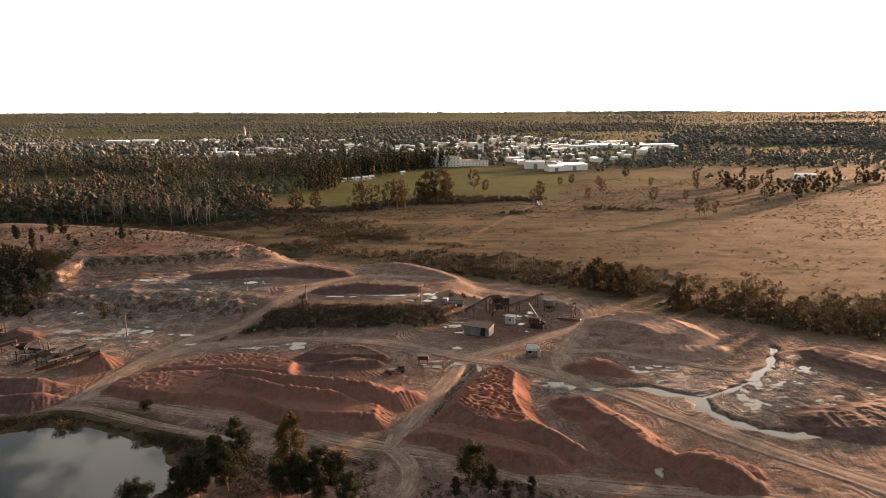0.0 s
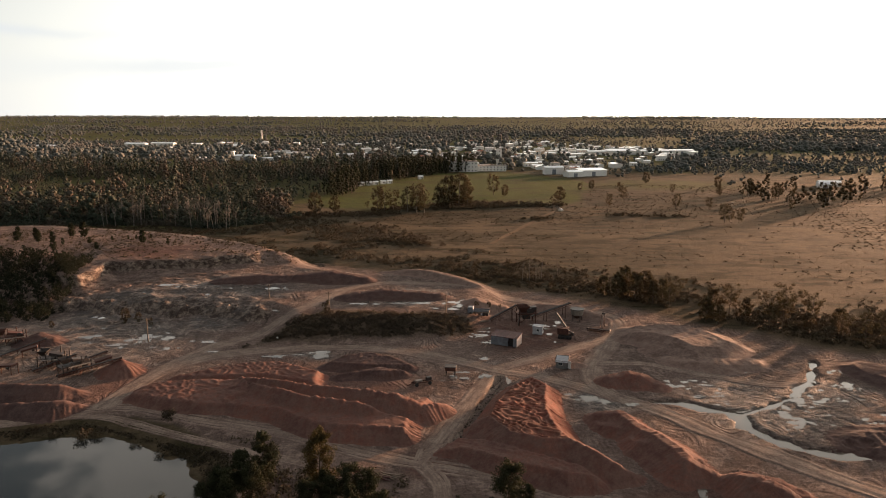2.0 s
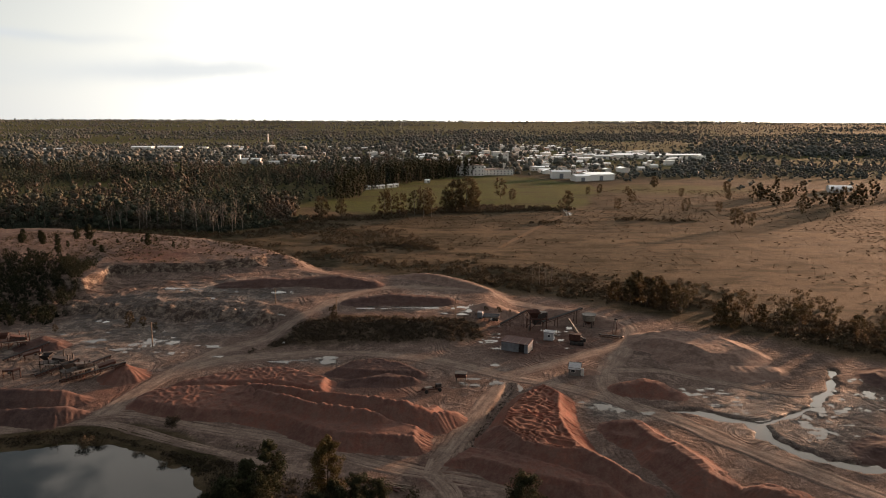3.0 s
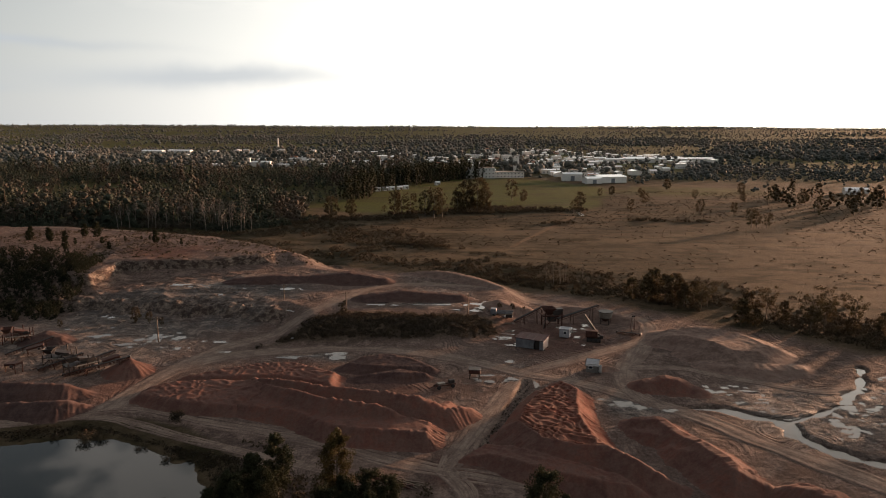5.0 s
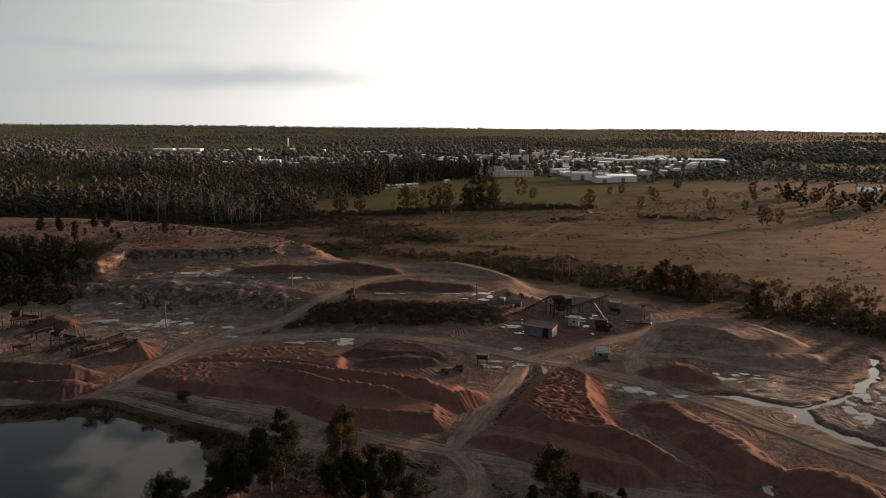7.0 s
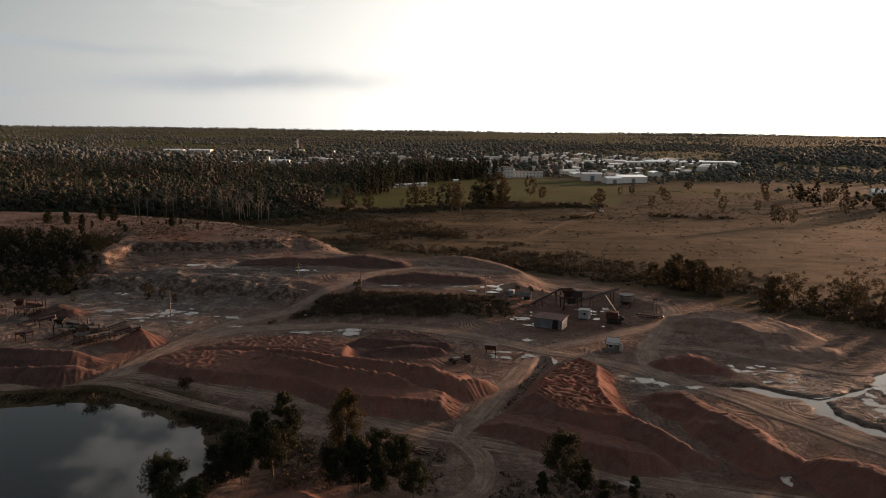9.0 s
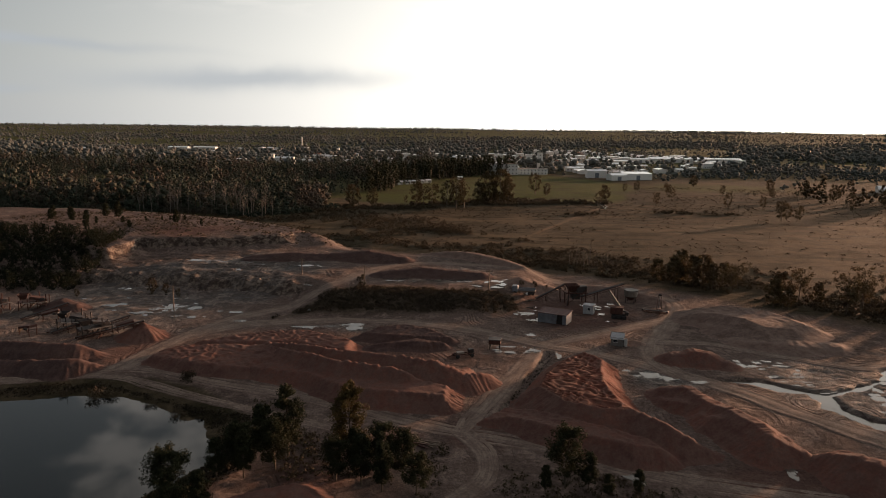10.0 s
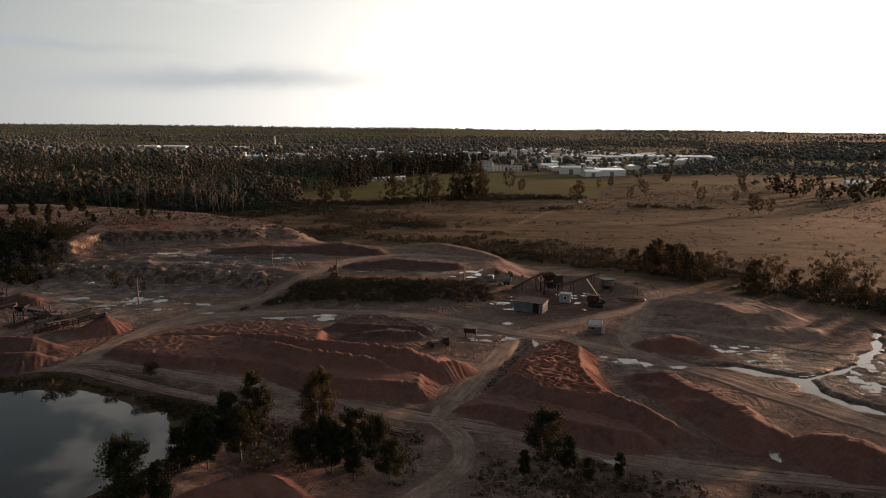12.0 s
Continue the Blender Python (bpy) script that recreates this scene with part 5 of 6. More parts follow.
CONCRETE, TARP = plain("concrete", (0.20, 0.185, 0.17), 0.9), plain("white_plastic_sheet", (0.8, 0.79, 0.77), 0.5, vary=0.12)


def part(name, bm, material, parent, label=""):
    me = bpy.data.meshes.new(name)
    bm.normal_update()
    bm.to_mesh(me)
    bm.free()
    me.materials.append(material)
    ob = new(name, me)
    ob.parent = parent
    return tagged(ob, label)


def box(x, y, z, sx, sy, sz, bevel=0.02, rot=(0, 0, 0), bm=None):
    """A bevelled block, centred at x, y with its foot at z."""
    bm = bm or bmesh.new()
    r = bmesh.ops.create_cube(bm, size=1.0)
    bmesh.ops.scale(bm, vec=(sx, sy, sz), verts=r["verts"])
    if bevel:
        es = list({e for v in r["verts"] for e in v.link_edges})
        out = bmesh.ops.bevel(bm, geom=es, offset=min(bevel, min(sx, sy, sz) * 0.3), segments=1, affect="EDGES")
        vs = list({v for f in out["faces"] for v in f.verts} | {v for v in r["verts"] if v.is_valid})
    else:
        vs = r["verts"]
    bmesh.ops.rotate(bm, verts=vs, cent=(0, 0, 0), matrix=Euler(rot).to_matrix())
    bmesh.ops.translate(bm, verts=vs, vec=(x, y, z + sz / 2))
    return bm


def beam(a, b, w, h=None, bm=None, bevel=0.0):
    """A straight bar from a to b."""
    a, b = Vector(a), Vector(b)
    h = h or w
    bm = bm or bmesh.new()
    r = bmesh.ops.create_cube(bm, size=1.0)
    bmesh.ops.scale(bm, vec=(w, h, (b - a).length), verts=r["verts"])
    q = (b - a).to_track_quat("Z", "Y").to_matrix()
    bmesh.ops.rotate(bm, verts=r["verts"], cent=(0, 0, 0), matrix=q)
    bmesh.ops.translate(bm, verts=r["verts"], vec=(a + b) / 2)
    return bm


def drum(a, b, r1, r2=None, sides=14, bm=None):
    a, b = Vector(a), Vector(b)
    bm = bm or bmesh.new()
    r = bmesh.ops.create_cone(bm, cap_ends=True, segments=sides, radius1=r1, radius2=r1 if r2 is None else r2, depth=(b - a).length)
    bmesh.ops.rotate(bm, verts=r["verts"], cent=(0, 0, 0), matrix=(b - a).to_track_quat("Z", "Y").to_matrix())
    bmesh.ops.translate(bm, verts=r["verts"], vec=(a + b) / 2)
    return bm


def ribbed(x0, x1, y, z, h, pitch=0.32, depth=0.05, bm=None):
    """Corrugated sheet, standing along x."""
    bm = bm or bmesh.new()
    n = max(2, int((x1 - x0) / pitch * 2))
    prev = None
    for i in range(n + 1):
        x = x0 + (x1 - x0) * i / n
        d = depth * (i % 2)
        row = [bm.verts.new((x, y - d, z)), bm.verts.new((x, y - d, z + h)), bm.verts.new((x, y + 0.08, z + h)), bm.verts.new((x, y + 0.08, z))]
        if prev:
            for k in range(4):
                bm.faces.new((prev[k], row[k], row[(k + 1) % 4], prev[(k + 1) % 4]))
        else:
            bm.faces.new(row[::-1])
        prev = row
    bm.faces.new(prev)
    return bm


def gable(w, d, z, rise, over=0.3, thick=0.12):
    """A pitched roof with its ridge along x."""
    bm = bmesh.new()
    x, y = w / 2 + over, d / 2 + over
    prof = [(-y, z - 0.05), (0, z + rise), (y, z - 0.05), (y, z - 0.05 + thick), (0, z + rise + thick), (-y, z - 0.05 + thick)]
    a = [bm.verts.new((-x, p[0], p[1])) for p in prof]
    b = [bm.verts.new((x, p[0], p[1])) for p in prof]
    for k in range(6):
        bm.faces.new((a[k], a[(k + 1) % 6], b[(k + 1) % 6], b[k]))
    for q in (a[::-1], b):
        bm.faces.new((q[0], q[1], q[4], q[5]))
        bm.faces.new((q[1], q[2], q[3], q[4]))
    return bm


def gable_walls(w, d, h, rise, bm=None):
    bm = bm or bmesh.new()
    prof = [(-d / 2, 0), (d / 2, 0), (d / 2, h), (0, h + rise), (-d / 2, h)]
    a = [bm.verts.new((-w / 2, p[0], p[1])) for p in prof]
    b = [bm.verts.new((w / 2, p[0], p[1])) for p in prof]
    bm.faces.new(a[::-1]), bm.faces.new(b)
    for k in range(5):
        bm.faces.new((a[k], a[(k + 1) % 5], b[(k + 1) % 5], b[k]))
    return bm


def window(parent, x, y, z, w, h, along_x=True):
    f = part("window", box(x, y, z, w if along_x else 0.12, 0.12 if along_x else w, h, 0.01), WHITE, parent, "pale window frame")
    s = -0.05 if (y if along_x else x) < 0 else 0.05
    part("pane", box(x + (0 if along_x else s), y + (s if along_x else 0), z + 0.08, w - 0.16 if along_x else 0.06, 0.06 if along_x else w - 0.16, h - 0.16, 0), GLASS, f, "dark glass pane")


def house(name, w, d, h, rise, wall, roof, label, group="", windows=3):
    root = new(name)
    if rise > 0:
        part("wall", gable_walls(w, d, h, rise), wall, root)
        part("roof", gable(w, d, h, rise), roof, root)
    else:
        bm = box(0, 0, 0, w, d, h, 0.05)
        part("wall", bm, wall, root)
        part("roof", box(0, 0, h, w + 0.5, d + 0.5, 0.3, 0.05), roof, root)
    for i in range(windows):
        window(root, -w / 2 + w * (i + 0.7) / (windows + 0.4), -d / 2 - 0.03, 1.0, 1.2, 1.2)
    part("door", box(w / 2 - 1.0, -d / 2 - 0.02, 0.0, 0.9, 0.1, 2.05, 0.02), WOODPOLE, root, "wooden door")
    return tagged(root, label, "house", group)


def stand(root, x, y, turn_deg, sink=0.05, s=1.0):
    root.matrix_world = on_land(x, y, s, radians(turn_deg), sink)
    return root


# the town
HOUSES = [house("house", 9, 7, 3.0, 0.9, WHITE, ZINC, "small white house with a sheet-metal roof", "houses of the town"), house("house", 8, 7, 3.0, 1.6, CREAM, TILE, "cream house with a tiled roof", "houses of the town"),
          house("house", 11, 8, 3.3, 0, WHITE, CONCRETE, "white house with a flat concrete roof", "houses of the town"), house("house", 12, 9, 6.0, 0, WHITE, ZINC, "white two-storey house with a flat roof", "houses of the town", 4),
          house("house", 14, 8, 3.6, 0.8, WHITE, ZINC, "long white house with a pale metal roof", "houses of the town", 4), house("house", 10, 8, 3.2, 0.9, CREAM, ZINC, "cream house with a pale metal roof", "houses of the town")]
rng_town = random.Random(5)
TOWN = [(-520, 1260), (-330, 900), (-69, 980), (0, 815), (135, 750), (370, 1090), (350, 1170), (170, 1650), (-93, 1520), (-480, 1500)]
spots = []
while len(spots) < 340:
    x, y = rng_town.uniform(-520, 370), rng_town.uniform(750, 1650)
    dense = 1.0 if x > -30 else 0.6
    if poly_sdf(np.array([x]), np.array([y]), TOWN)[0] < 0 and rng_town.random() < dense and all((x - a) ** 2 + (y - b) ** 2 > 190 for a, b in spots):
        spots.append((x, y))
for i, (x, y) in enumerate(spots):
    h = HOUSES[rng_town.choice([0, 0, 1, 2, 2, 3, 4, 4, 5])] if i >= 6 else HOUSES[i]
    m = on_land(x, y, 1.0, radians(rng_town.choice([8, 98, 8, 188]) + rng_town.uniform(-6, 6)))
    if i < 6:
        h.matrix_world = m
    else:
        s = rng_town.uniform(0.85, 1.35)
        copy_thing(h, m).scale = (s, s, s)


def block(name, w, d, h, x, y, turn, roof, label, windows=6, storeys=1, category="building"):
    root = new(name)
    part("wall", box(0, 0, 0, w, d, h, 0.05), WHITE, root)
    part("roof", box(0, 0, h, w + 0.6, d + 0.6, 0.4, 0.05), roof, root)
    for s in range(storeys):
        for i in range(windows):
            window(root, -w / 2 + w * (i + 0.5) / windows, -d / 2 - 0.04, 1.0 + s * h / storeys, min(1.4, w / windows * 0.5), 1.2)
    return tagged(stand(root, x, y, turn), label, category)


def long_shed(w, d, h, x, y, turn, label, rise=1.5):
    root = new("warehouse")
    part("wall", gable_walls(w, d, h, rise), WHITE, root)
    part("roof", gable(w, d, h, rise, 0.4, 0.2), ZINC, root)
    part("door", box(0, -d / 2 - 0.05, 0, 4, 0.15, h * 0.75, 0.02), GREYSHEET, root, "sliding metal door")
    return tagged(stand(root, x, y, turn), label, "warehouse", "warehouses round the town")


block("public_building", 30, 16, 11, 2, 785, 4, CONCRETE, "white three-storey public building at the meadow", 8, 3)
block("public_building", 34, 12, 6, 32, 792, 4, CONCRETE, "long white two-storey wing of a public building", 9, 2)
block("tower_block", 6, 6, 21, 45, 858, 4, CONCRETE, "slim white tower rising over the roofs", 1, 5, "tower")
block("tower_block", 3.2, 3.2, 22, -479, 1731, 4, CONCRETE, "slim white water tower far off", 1, 5, "tower")
for w, d, h, x, y, a, label in [(30, 24, 6, 130, 738, 18, "low white warehouse with a pale roof"), (16, 12, 5, 112, 722, 18, "low white annex beside a warehouse"), (20, 10, 7, 96, 752, 5, "white hall beside the meadow"),
                                (46, 14, 6, 248, 1120, 8, "wide bright metal-roofed shed"), (46, 14, 6, 250, 1145, 8, "wide bright metal-roofed shed"), (46, 14, 6, 300, 1125, 8, "wide bright metal-roofed shed"), (40, 14, 6, 345, 1135, 8, "wide bright metal-roofed shed"), (40, 14, 6, 300, 1160, 8, "wide bright metal-roofed shed"), (30, 12, 5, 210, 1115, 8, "small bright metal-roofed shed"),
                                (50, 14, 6, -712, 1232, -4, "long pale shed beyond the woods"), (40, 14, 6, -605, 1330, -4, "long pale shed beyond the woods"), (44, 14, 6, -560, 1345, -4, "long pale shed beyond the woods"), (18, 9, 3.5, 322, 634, -8, "low pale farm shed in a grove"), (10, 6, 3, 312, 622, -8, "small pale farm shed in a grove"),
                                (24, 12, 6, -290, 960, 6, "pale shed at the edge of the town"), (28, 12, 5, -150, 1010, 6, "pale shed at the edge of the town"), (24, 14, 6, -60, 1030, 4, "pale hall at the edge of the town")]:
    long_shed(w, d, h, x, y, a, label)
hut = house("hut", 4.5, 4, 2.6, 0.7, WHITE, ZINC, "small white hut on the meadow edge", "huts on the meadow", 1)
stand(hut, -88, 622, 20)
for x, y in [(-82, 627), (-77, 632), (-71, 640), (-66, 646), (-40, 690)]:
    copy_thing(hut, on_land(x, y, 1.0, radians(20), 0.05))
mast = tagged(stand(new("radio_mast"), 422, 1485, 0), "thin pale radio mast on the horizon", "mast")
part("pole", drum((0, 0, 0), (0, 0, 34), 0.7, 0.3, 8), PALESTEEL, mast)
build_water("channel_water", ribbon([(63, 462), (64.2, 472), (63.6, 482), (65, 492), (66, 500)], 3.0), -2.15, PUDDLE, "bright narrow water channel in the plain")


# the yard
def sheet_shed():
    root = new("sheet_shed")
    w, d, h = 7.6, 4.4, 2.9
    part("front_wall", ribbed(-w / 2, 1.2, -d / 2, 0.25, h - 0.25), GREYSHEET, root)
    # set-back dark panel stands in for the shade inside the bay
    part("bay_shade_panel", box(2.0, -d / 2 + 0.5, 0.25, 1.5, 0.1, h - 0.5, 0.01), STEEL, root, "dark panel for the shade in an open bay")
    part("front_wall", ribbed(2.8, w / 2, -d / 2, 0.25, h - 0.25), GREYSHEET, root)
    part("back_wall", box(0, d / 2, 0.25, w, 0.1, h - 0.25, 0.01), GREYSHEET, root)
    for s in (-1, 1):
        part("end_wall", box(s * w / 2, 0, 0.25, 0.1, d, h - 0.25, 0.01), GREYSHEET, root)
    part("roof", box(0, 0, h + 0.05, w + 0.5, d + 0.6, 0.12, 0.02, (radians(5), 0, 0)), RUSTSHEET, root, "rusty red sheet roof")
    for x in (-3, -1, 1, 3):
        part("purlin", beam((x, -d / 2 - 0.2, h - 0.05), (x, d / 2 + 0.2, h + 0.32), 0.1), WOODPOLE, root)
    part("skid", box(0, -1.4, 0, w + 0.8, 0.3, 0.3, 0.03), STEEL, root)
    part("skid", box(0, 1.4, 0, w + 0.8, 0.3, 0.3, 0.03), STEEL, root)
    return tagged(stand(root, 9.3, 184.6, -24, 0.05, 0.93), "grey corrugated metal shed with a rusty red roof", "shed")


def kiosk():
    root = new("white_cabin")
    part("body", box(0, 0, 0.2, 2.6, 2.2, 2.2, 0.04), PALEWALL, root)
    part("roof", box(0, 0, 2.4, 2.9, 2.5, 0.12, 0.03), PALEWALL, root)
    window(root, 0.2, -1.12, 1.1, 0.8, 0.8)
    window(root, 1.32, 0.2, 1.1, 0.8, 0.8, False)
    for x in (-1, 1):
        part("foot", box(x, 0, 0, 0.3, 2.0, 0.2, 0.02), CONCRETE, root)
    return tagged(stand(root, 18.6, 193, -20), "small white site cabin with windows", "cabin")


def gate_cabin():
    root = new("guard_cabin")
    part("body", box(0, 0, 0, 2.7, 2.3, 1.9, 0.03), CONCRETE, root, "weathered grey walls")
    part("roof", box(0, -0.05, 2.0, 3.1, 3.0, 0.1, 0.02, (radians(14), 0, 0)), PALEWALL, root, "pale sloping metal roof")
    for x in (-1.5, 1.5):
        part("roof_rim", box(x, -0.05, 2.04, 0.12, 3.06, 0.14, 0.02, (radians(14), 0, 0)), STEEL, root)
    part("roof_rim", box(0, 1.42, 2.36, 3.12, 0.12, 0.16, 0.02), STEEL, root)
    window(root, -0.35, -1.17, 0.85, 1.1, 0.7)
    part("door", box(1.75, -0.75, 0.05, 0.9, 0.06, 1.85, 0.01, (0, 0, radians(-25))), WHITE, root, "white open door")
    part("post", beam((1.38, -1.3, 0), (1.38, -1.3, 1.75), 0.1), STEEL, root)
    return tagged(stand(root, 21.6, 167.6, -14), "small grey guard cabin with a pale sloping roof", "cabin")


def conveyor(a, b, width, label, legs=2, material=None):
    """An inclined belt: two lattice rails, belt, rollers, legs."""
    material = material or RUST
    root = new("conveyor")
    a, b = Vector(a), Vector(b)
    d = (b - a).normalized()
    side = Vector((-d.y, d.x, 0)).normalized() * width / 2
    up = Vector((0, 0, 0.5))
    for s in (-1, 1):
        bm = beam(a + side * s, b + side * s, 0.12)
        beam(a + side * s - up, b + side * s - up, 0.1, bm=bm)
        n = max(3, int((b - a).length / 1.2))
        for i in range(n):
            p, q = a + (b - a) * i / n, a + (b - a) * (i + 1) / n
            beam(p + side * s, q + side * s - up, 0.06, bm=bm)
        part("rail", bm, material, root)
    part("belt", beam(a + Vector((0, 0, 0.08)), b + Vector((0, 0, 0.08)), width * 0.85 if abs(d.y) < abs(d.x) else 0.06, 0.06 if abs(d.y) < abs(d.x) else width * 0.85), RUBBER, root, "black rubber belt")
    for p in (a, b):
        part("drum", drum(p - side, p + side, 0.22, sides=10), STEEL, root)
    for i in range(legs):
        p = a + (b - a) * (0.35 + 0.5 * i / max(1, legs - 1) if legs > 1 else 0.7)
        g = float(land(np.array([p.x]), np.array([p.y]))[0])
        for s in (-1, 1):
            part("leg", beam(p + side * s, (p.x + side.x * s * 1.5, p.y + side.y * s * 1.5, g - 0.1), 0.13), material, root)
    return tagged(root, label, "conveyor")


def crusher():
    root = new("crushing_plant")
    g = -0.1
    for x in (-2, 2):
        for y in (-1.3, 1.3):
            part("post", beam((x, y, g), (x, y, 3.6), 0.22), RUST, root)
    for y in (-1.3, 1.3):
        part("brace", beam((-2, y, 0.4), (2, y, 3.3), 0.12), RUST, root)
    part("deck", box(0, 0, 2.6, 5.0, 3.2, 0.2, 0.02), RUST, root)
    bm = bmesh.new()
    r = bmesh.ops.create_cone(bm, cap_ends=False, segments=4, radius1=0.8, radius2=2.0, depth=1.5, matrix=Matrix.Translation((-0.8, 0, 3.6)) @ Matrix.Rotation(radians(45), 4, "Z"))
    bmesh.ops.solidify(bm, geom=bm.faces[:], thickness=0.08)
    part("hopper", bm, RUST, root, "rusty flared hopper")
    part("engine_box", box(1.6, 0, 2.8, 1.6, 1.6, 1.3, 0.06), STEEL, root)
    part("flywheel", drum((0.6, -1.1, 3.3), (0.6, -1.35, 3.3), 0.75, sides=18), STEEL, root)
    part("jaw_box", box(0, 0, 1.2, 1.8, 1.6, 1.4, 0.06), STEEL, root)
    part("ladder", beam((-2.4, -1.6, g), (-1.9, -1.6, 2.7), 0.4, 0.06), STEEL, root)
    return tagged(stand(root, 16.2, 203.4, 12, 0, 1.2), "rust-red crushing plant with hopper and deck", "crusher")


def round_bin():
    root = new("storage_bin")
    part("shell", drum((0, 0, 2.0), (0, 0, 3.6), 1.7, 1.9, 24), PALESTEEL, root, "pale round steel shell")
    part("rim", drum((0, 0, 3.6), (0, 0, 3.75), 2.0, 2.0, 24), STEEL, root)
    part("cone", drum((0, 0, 0.9), (0, 0, 2.0), 0.5, 1.7, 24), RUST, root)
    for k in range(4):
        a = k * math.pi / 2 + 0.4
        part("leg", beam((1.6 * math.cos(a), 1.6 * math.sin(a), -0.1), (1.6 * math.cos(a), 1.6 * math.sin(a), 2.4), 0.16), STEEL, root)
    return tagged(stand(root, 31.5, 206.5, 0, 0), "round pale steel bin on legs", "bin")


def crane():
    root = new("crawler_excavator")
    part("cab", box(-0.6, -0.2, 1.3, 3.0, 2.2, 1.6, 0.08), RUST, root, "worn rusty machine house")
    part("roof", box(-0.6, -0.2, 2.9, 3.1, 2.3, 0.1, 0.03), RUST, root)
    part("turntable", drum((0, 0, 0.9), (0, 0, 1.3), 0.9, sides=18), STEEL, root)
    for y in (-1.1, 1.1):
        t = part("track", box(0, y, 0, 3.6, 0.55, 0.9, 0.3), RUBBER, root, "dark steel crawler track")
        for x in (-1.2, 0, 1.2):
            part("wheel", drum((x, y - 0.3, 0.45), (x, y + 0.3, 0.45), 0.34, sides=12), STEEL, t)
    part("boom", beam((1.0, 0.2, 1.8), (-2.6, 2.6, 6.2), 0.4, 0.5), PALESTEEL, root, "pale lattice boom")
    part("bucket", box(1.9, -0.2, 0.9, 0.9, 1.1, 0.9, 0.15), STEEL, root)
    part("stick", beam((1.0, 0.0, 1.9), (2.0, -0.2, 1.7), 0.3), STEEL, root)
    return tagged(stand(root, 25.6, 190, -10, 0), "old excavator with a pale boom", "excavator")


def old_truck():
    root = new("flatbed_truck")
    part("bed", box(0.8, 0, 0.95, 4.6, 2.1, 0.25, 0.03), WOODPOLE, root)
    part("cab", box(-2.4, 0, 0.7, 1.6, 2.0, 1.7, 0.12), GREYSHEET, root)
    part("windscreen", box(-3.18, 0, 1.5, 0.06, 1.6, 0.7, 0.02), GLASS, root)
    part("side_board", box(0.8, -1.0, 1.2, 4.6, 0.08, 0.5, 0.01), GREYSHEET, root)
    part("side_board", box(0.8, 1.0, 1.2, 4.6, 0.08, 0.5, 0.01), GREYSHEET, root)
    for x in (-2.3, 1.6, 2.5):
        for y in (-0.95, 0.95):
            wl = part("wheel", drum((x, y - 0.14, 0.48), (x, y + 0.14, 0.48), 0.48, sides=16), RUBBER, root)
            part("rim", drum((x, y - 0.16, 0.48), (x, y + 0.16, 0.48), 0.24, sides=12), STEEL, wl)
    return tagged(stand(root, 2.6, 207, -8, 0), "grey flatbed truck parked in weeds", "truck")


def wreck():
    root = new("scrap_trailer")
    for y in (-0.5, 0.5):
        part("chassis_beam", beam((-2.4, y, 0.7), (2.4, y, 0.7), 0.16, 0.22), RUST, root)
    for x in (-1.8, -0.4, 1.0, 2.2):
        part("cross_member", beam((x, -0.6, 0.7), (x, 0.6, 0.7), 0.12), RUST, root)
    for x in (-1.6, 1.6):
        for y in (-0.8, 0.8):
            part("wheel", drum((x, y - 0.12, 0.42), (x, y + 0.12, 0.42), 0.42, sides=14), RUBBER, root)
    part("engine_box", box(1.6, 0, 0.8, 1.2, 0.9, 0.8, 0.08), STEEL, root)
    part("cover", box(-0.8, 0, 0.85, 1.6, 1.0, 0.35, 0.05), PALESTEEL, root, "pale dented cover")
    part("drawbar", beam((-2.4, 0, 0.65), (-3.6, 0, 0.3), 0.12), RUST, root)
    return tagged(stand(root, -11.6, 155.6, 26, 0), "rusty scrap trailer standing on red gravel", "trailer")


def loading_stand():
    root = new("loading_hopper")
    for x in (-1.0, 1.0):
        for y in (-0.8, 0.8):
            part("leg", beam((x, y, -0.1), (x, y, 1.6), 0.14), STEEL, root)
    part("trough", box(0, 0, 1.2, 2.5, 2.0, 0.9, 0.06), RUST, root)
    part("rim", box(0, 0, 2.1, 2.7, 2.2, 0.12, 0.02), STEEL, root)
    return tagged(stand(root, -5.2, 161.5, -4, 0), "dark steel loading hopper on four legs", "hopper")


def utility_pole(x, y, h, label):
    root = new("utility_pole")
    part("pole", drum((0, 0, -0.2), (0, 0, h), 0.17, 0.11, 10), WOODPOLE, root)
    part("crossarm", beam((-0.9, 0, h - 0.5), (0.9, 0, h - 0.5), 0.12), WOODPOLE, root)
    for k in (-0.8, 0.0, 0.8):
        part("insulator", drum((k, 0, h - 0.44), (k, 0, h - 0.22), 0.06, 0.04, 8), CONCRETE, root)
    return tagged(stand(root, x, y, 10, 0), label, "pole", "poles in the quarry")


sheet_shed(), kiosk(), gate_cabin(), crusher(), round_bin(), crane(), old_truck(), wreck(), loading_stand()
conveyor((6.0, 204.6, 1.0), (13.5, 205.8, 4.8), 1.1, "rusty inclined conveyor feeding the crusher")
conveyor((18.0, 204.0, 2.0), (29.8, 210.0, 4.4), 1.1, "long rusty conveyor rising from the crusher")
conveyor((36.5, 196.0, 0.7), (38.5, 203.0, 3.2), 0.8, "short rusty conveyor near the haul road", 1)
conveyor((33.0, 197.0, 0.6), (38.5, 194.0, 0.9), 0.8, "low rusty conveyor lying near the road", 1)
conveyor((-95.5, 157.0, 0.7), (-82.3, 161.0, 3.7), 0.8, "rusty conveyor over a cone of red gravel")
conveyor((-97.0, 163.0, 0.6), (-89.0, 167.5, 3.0), 0.8, "rusty conveyor in the lower pit")
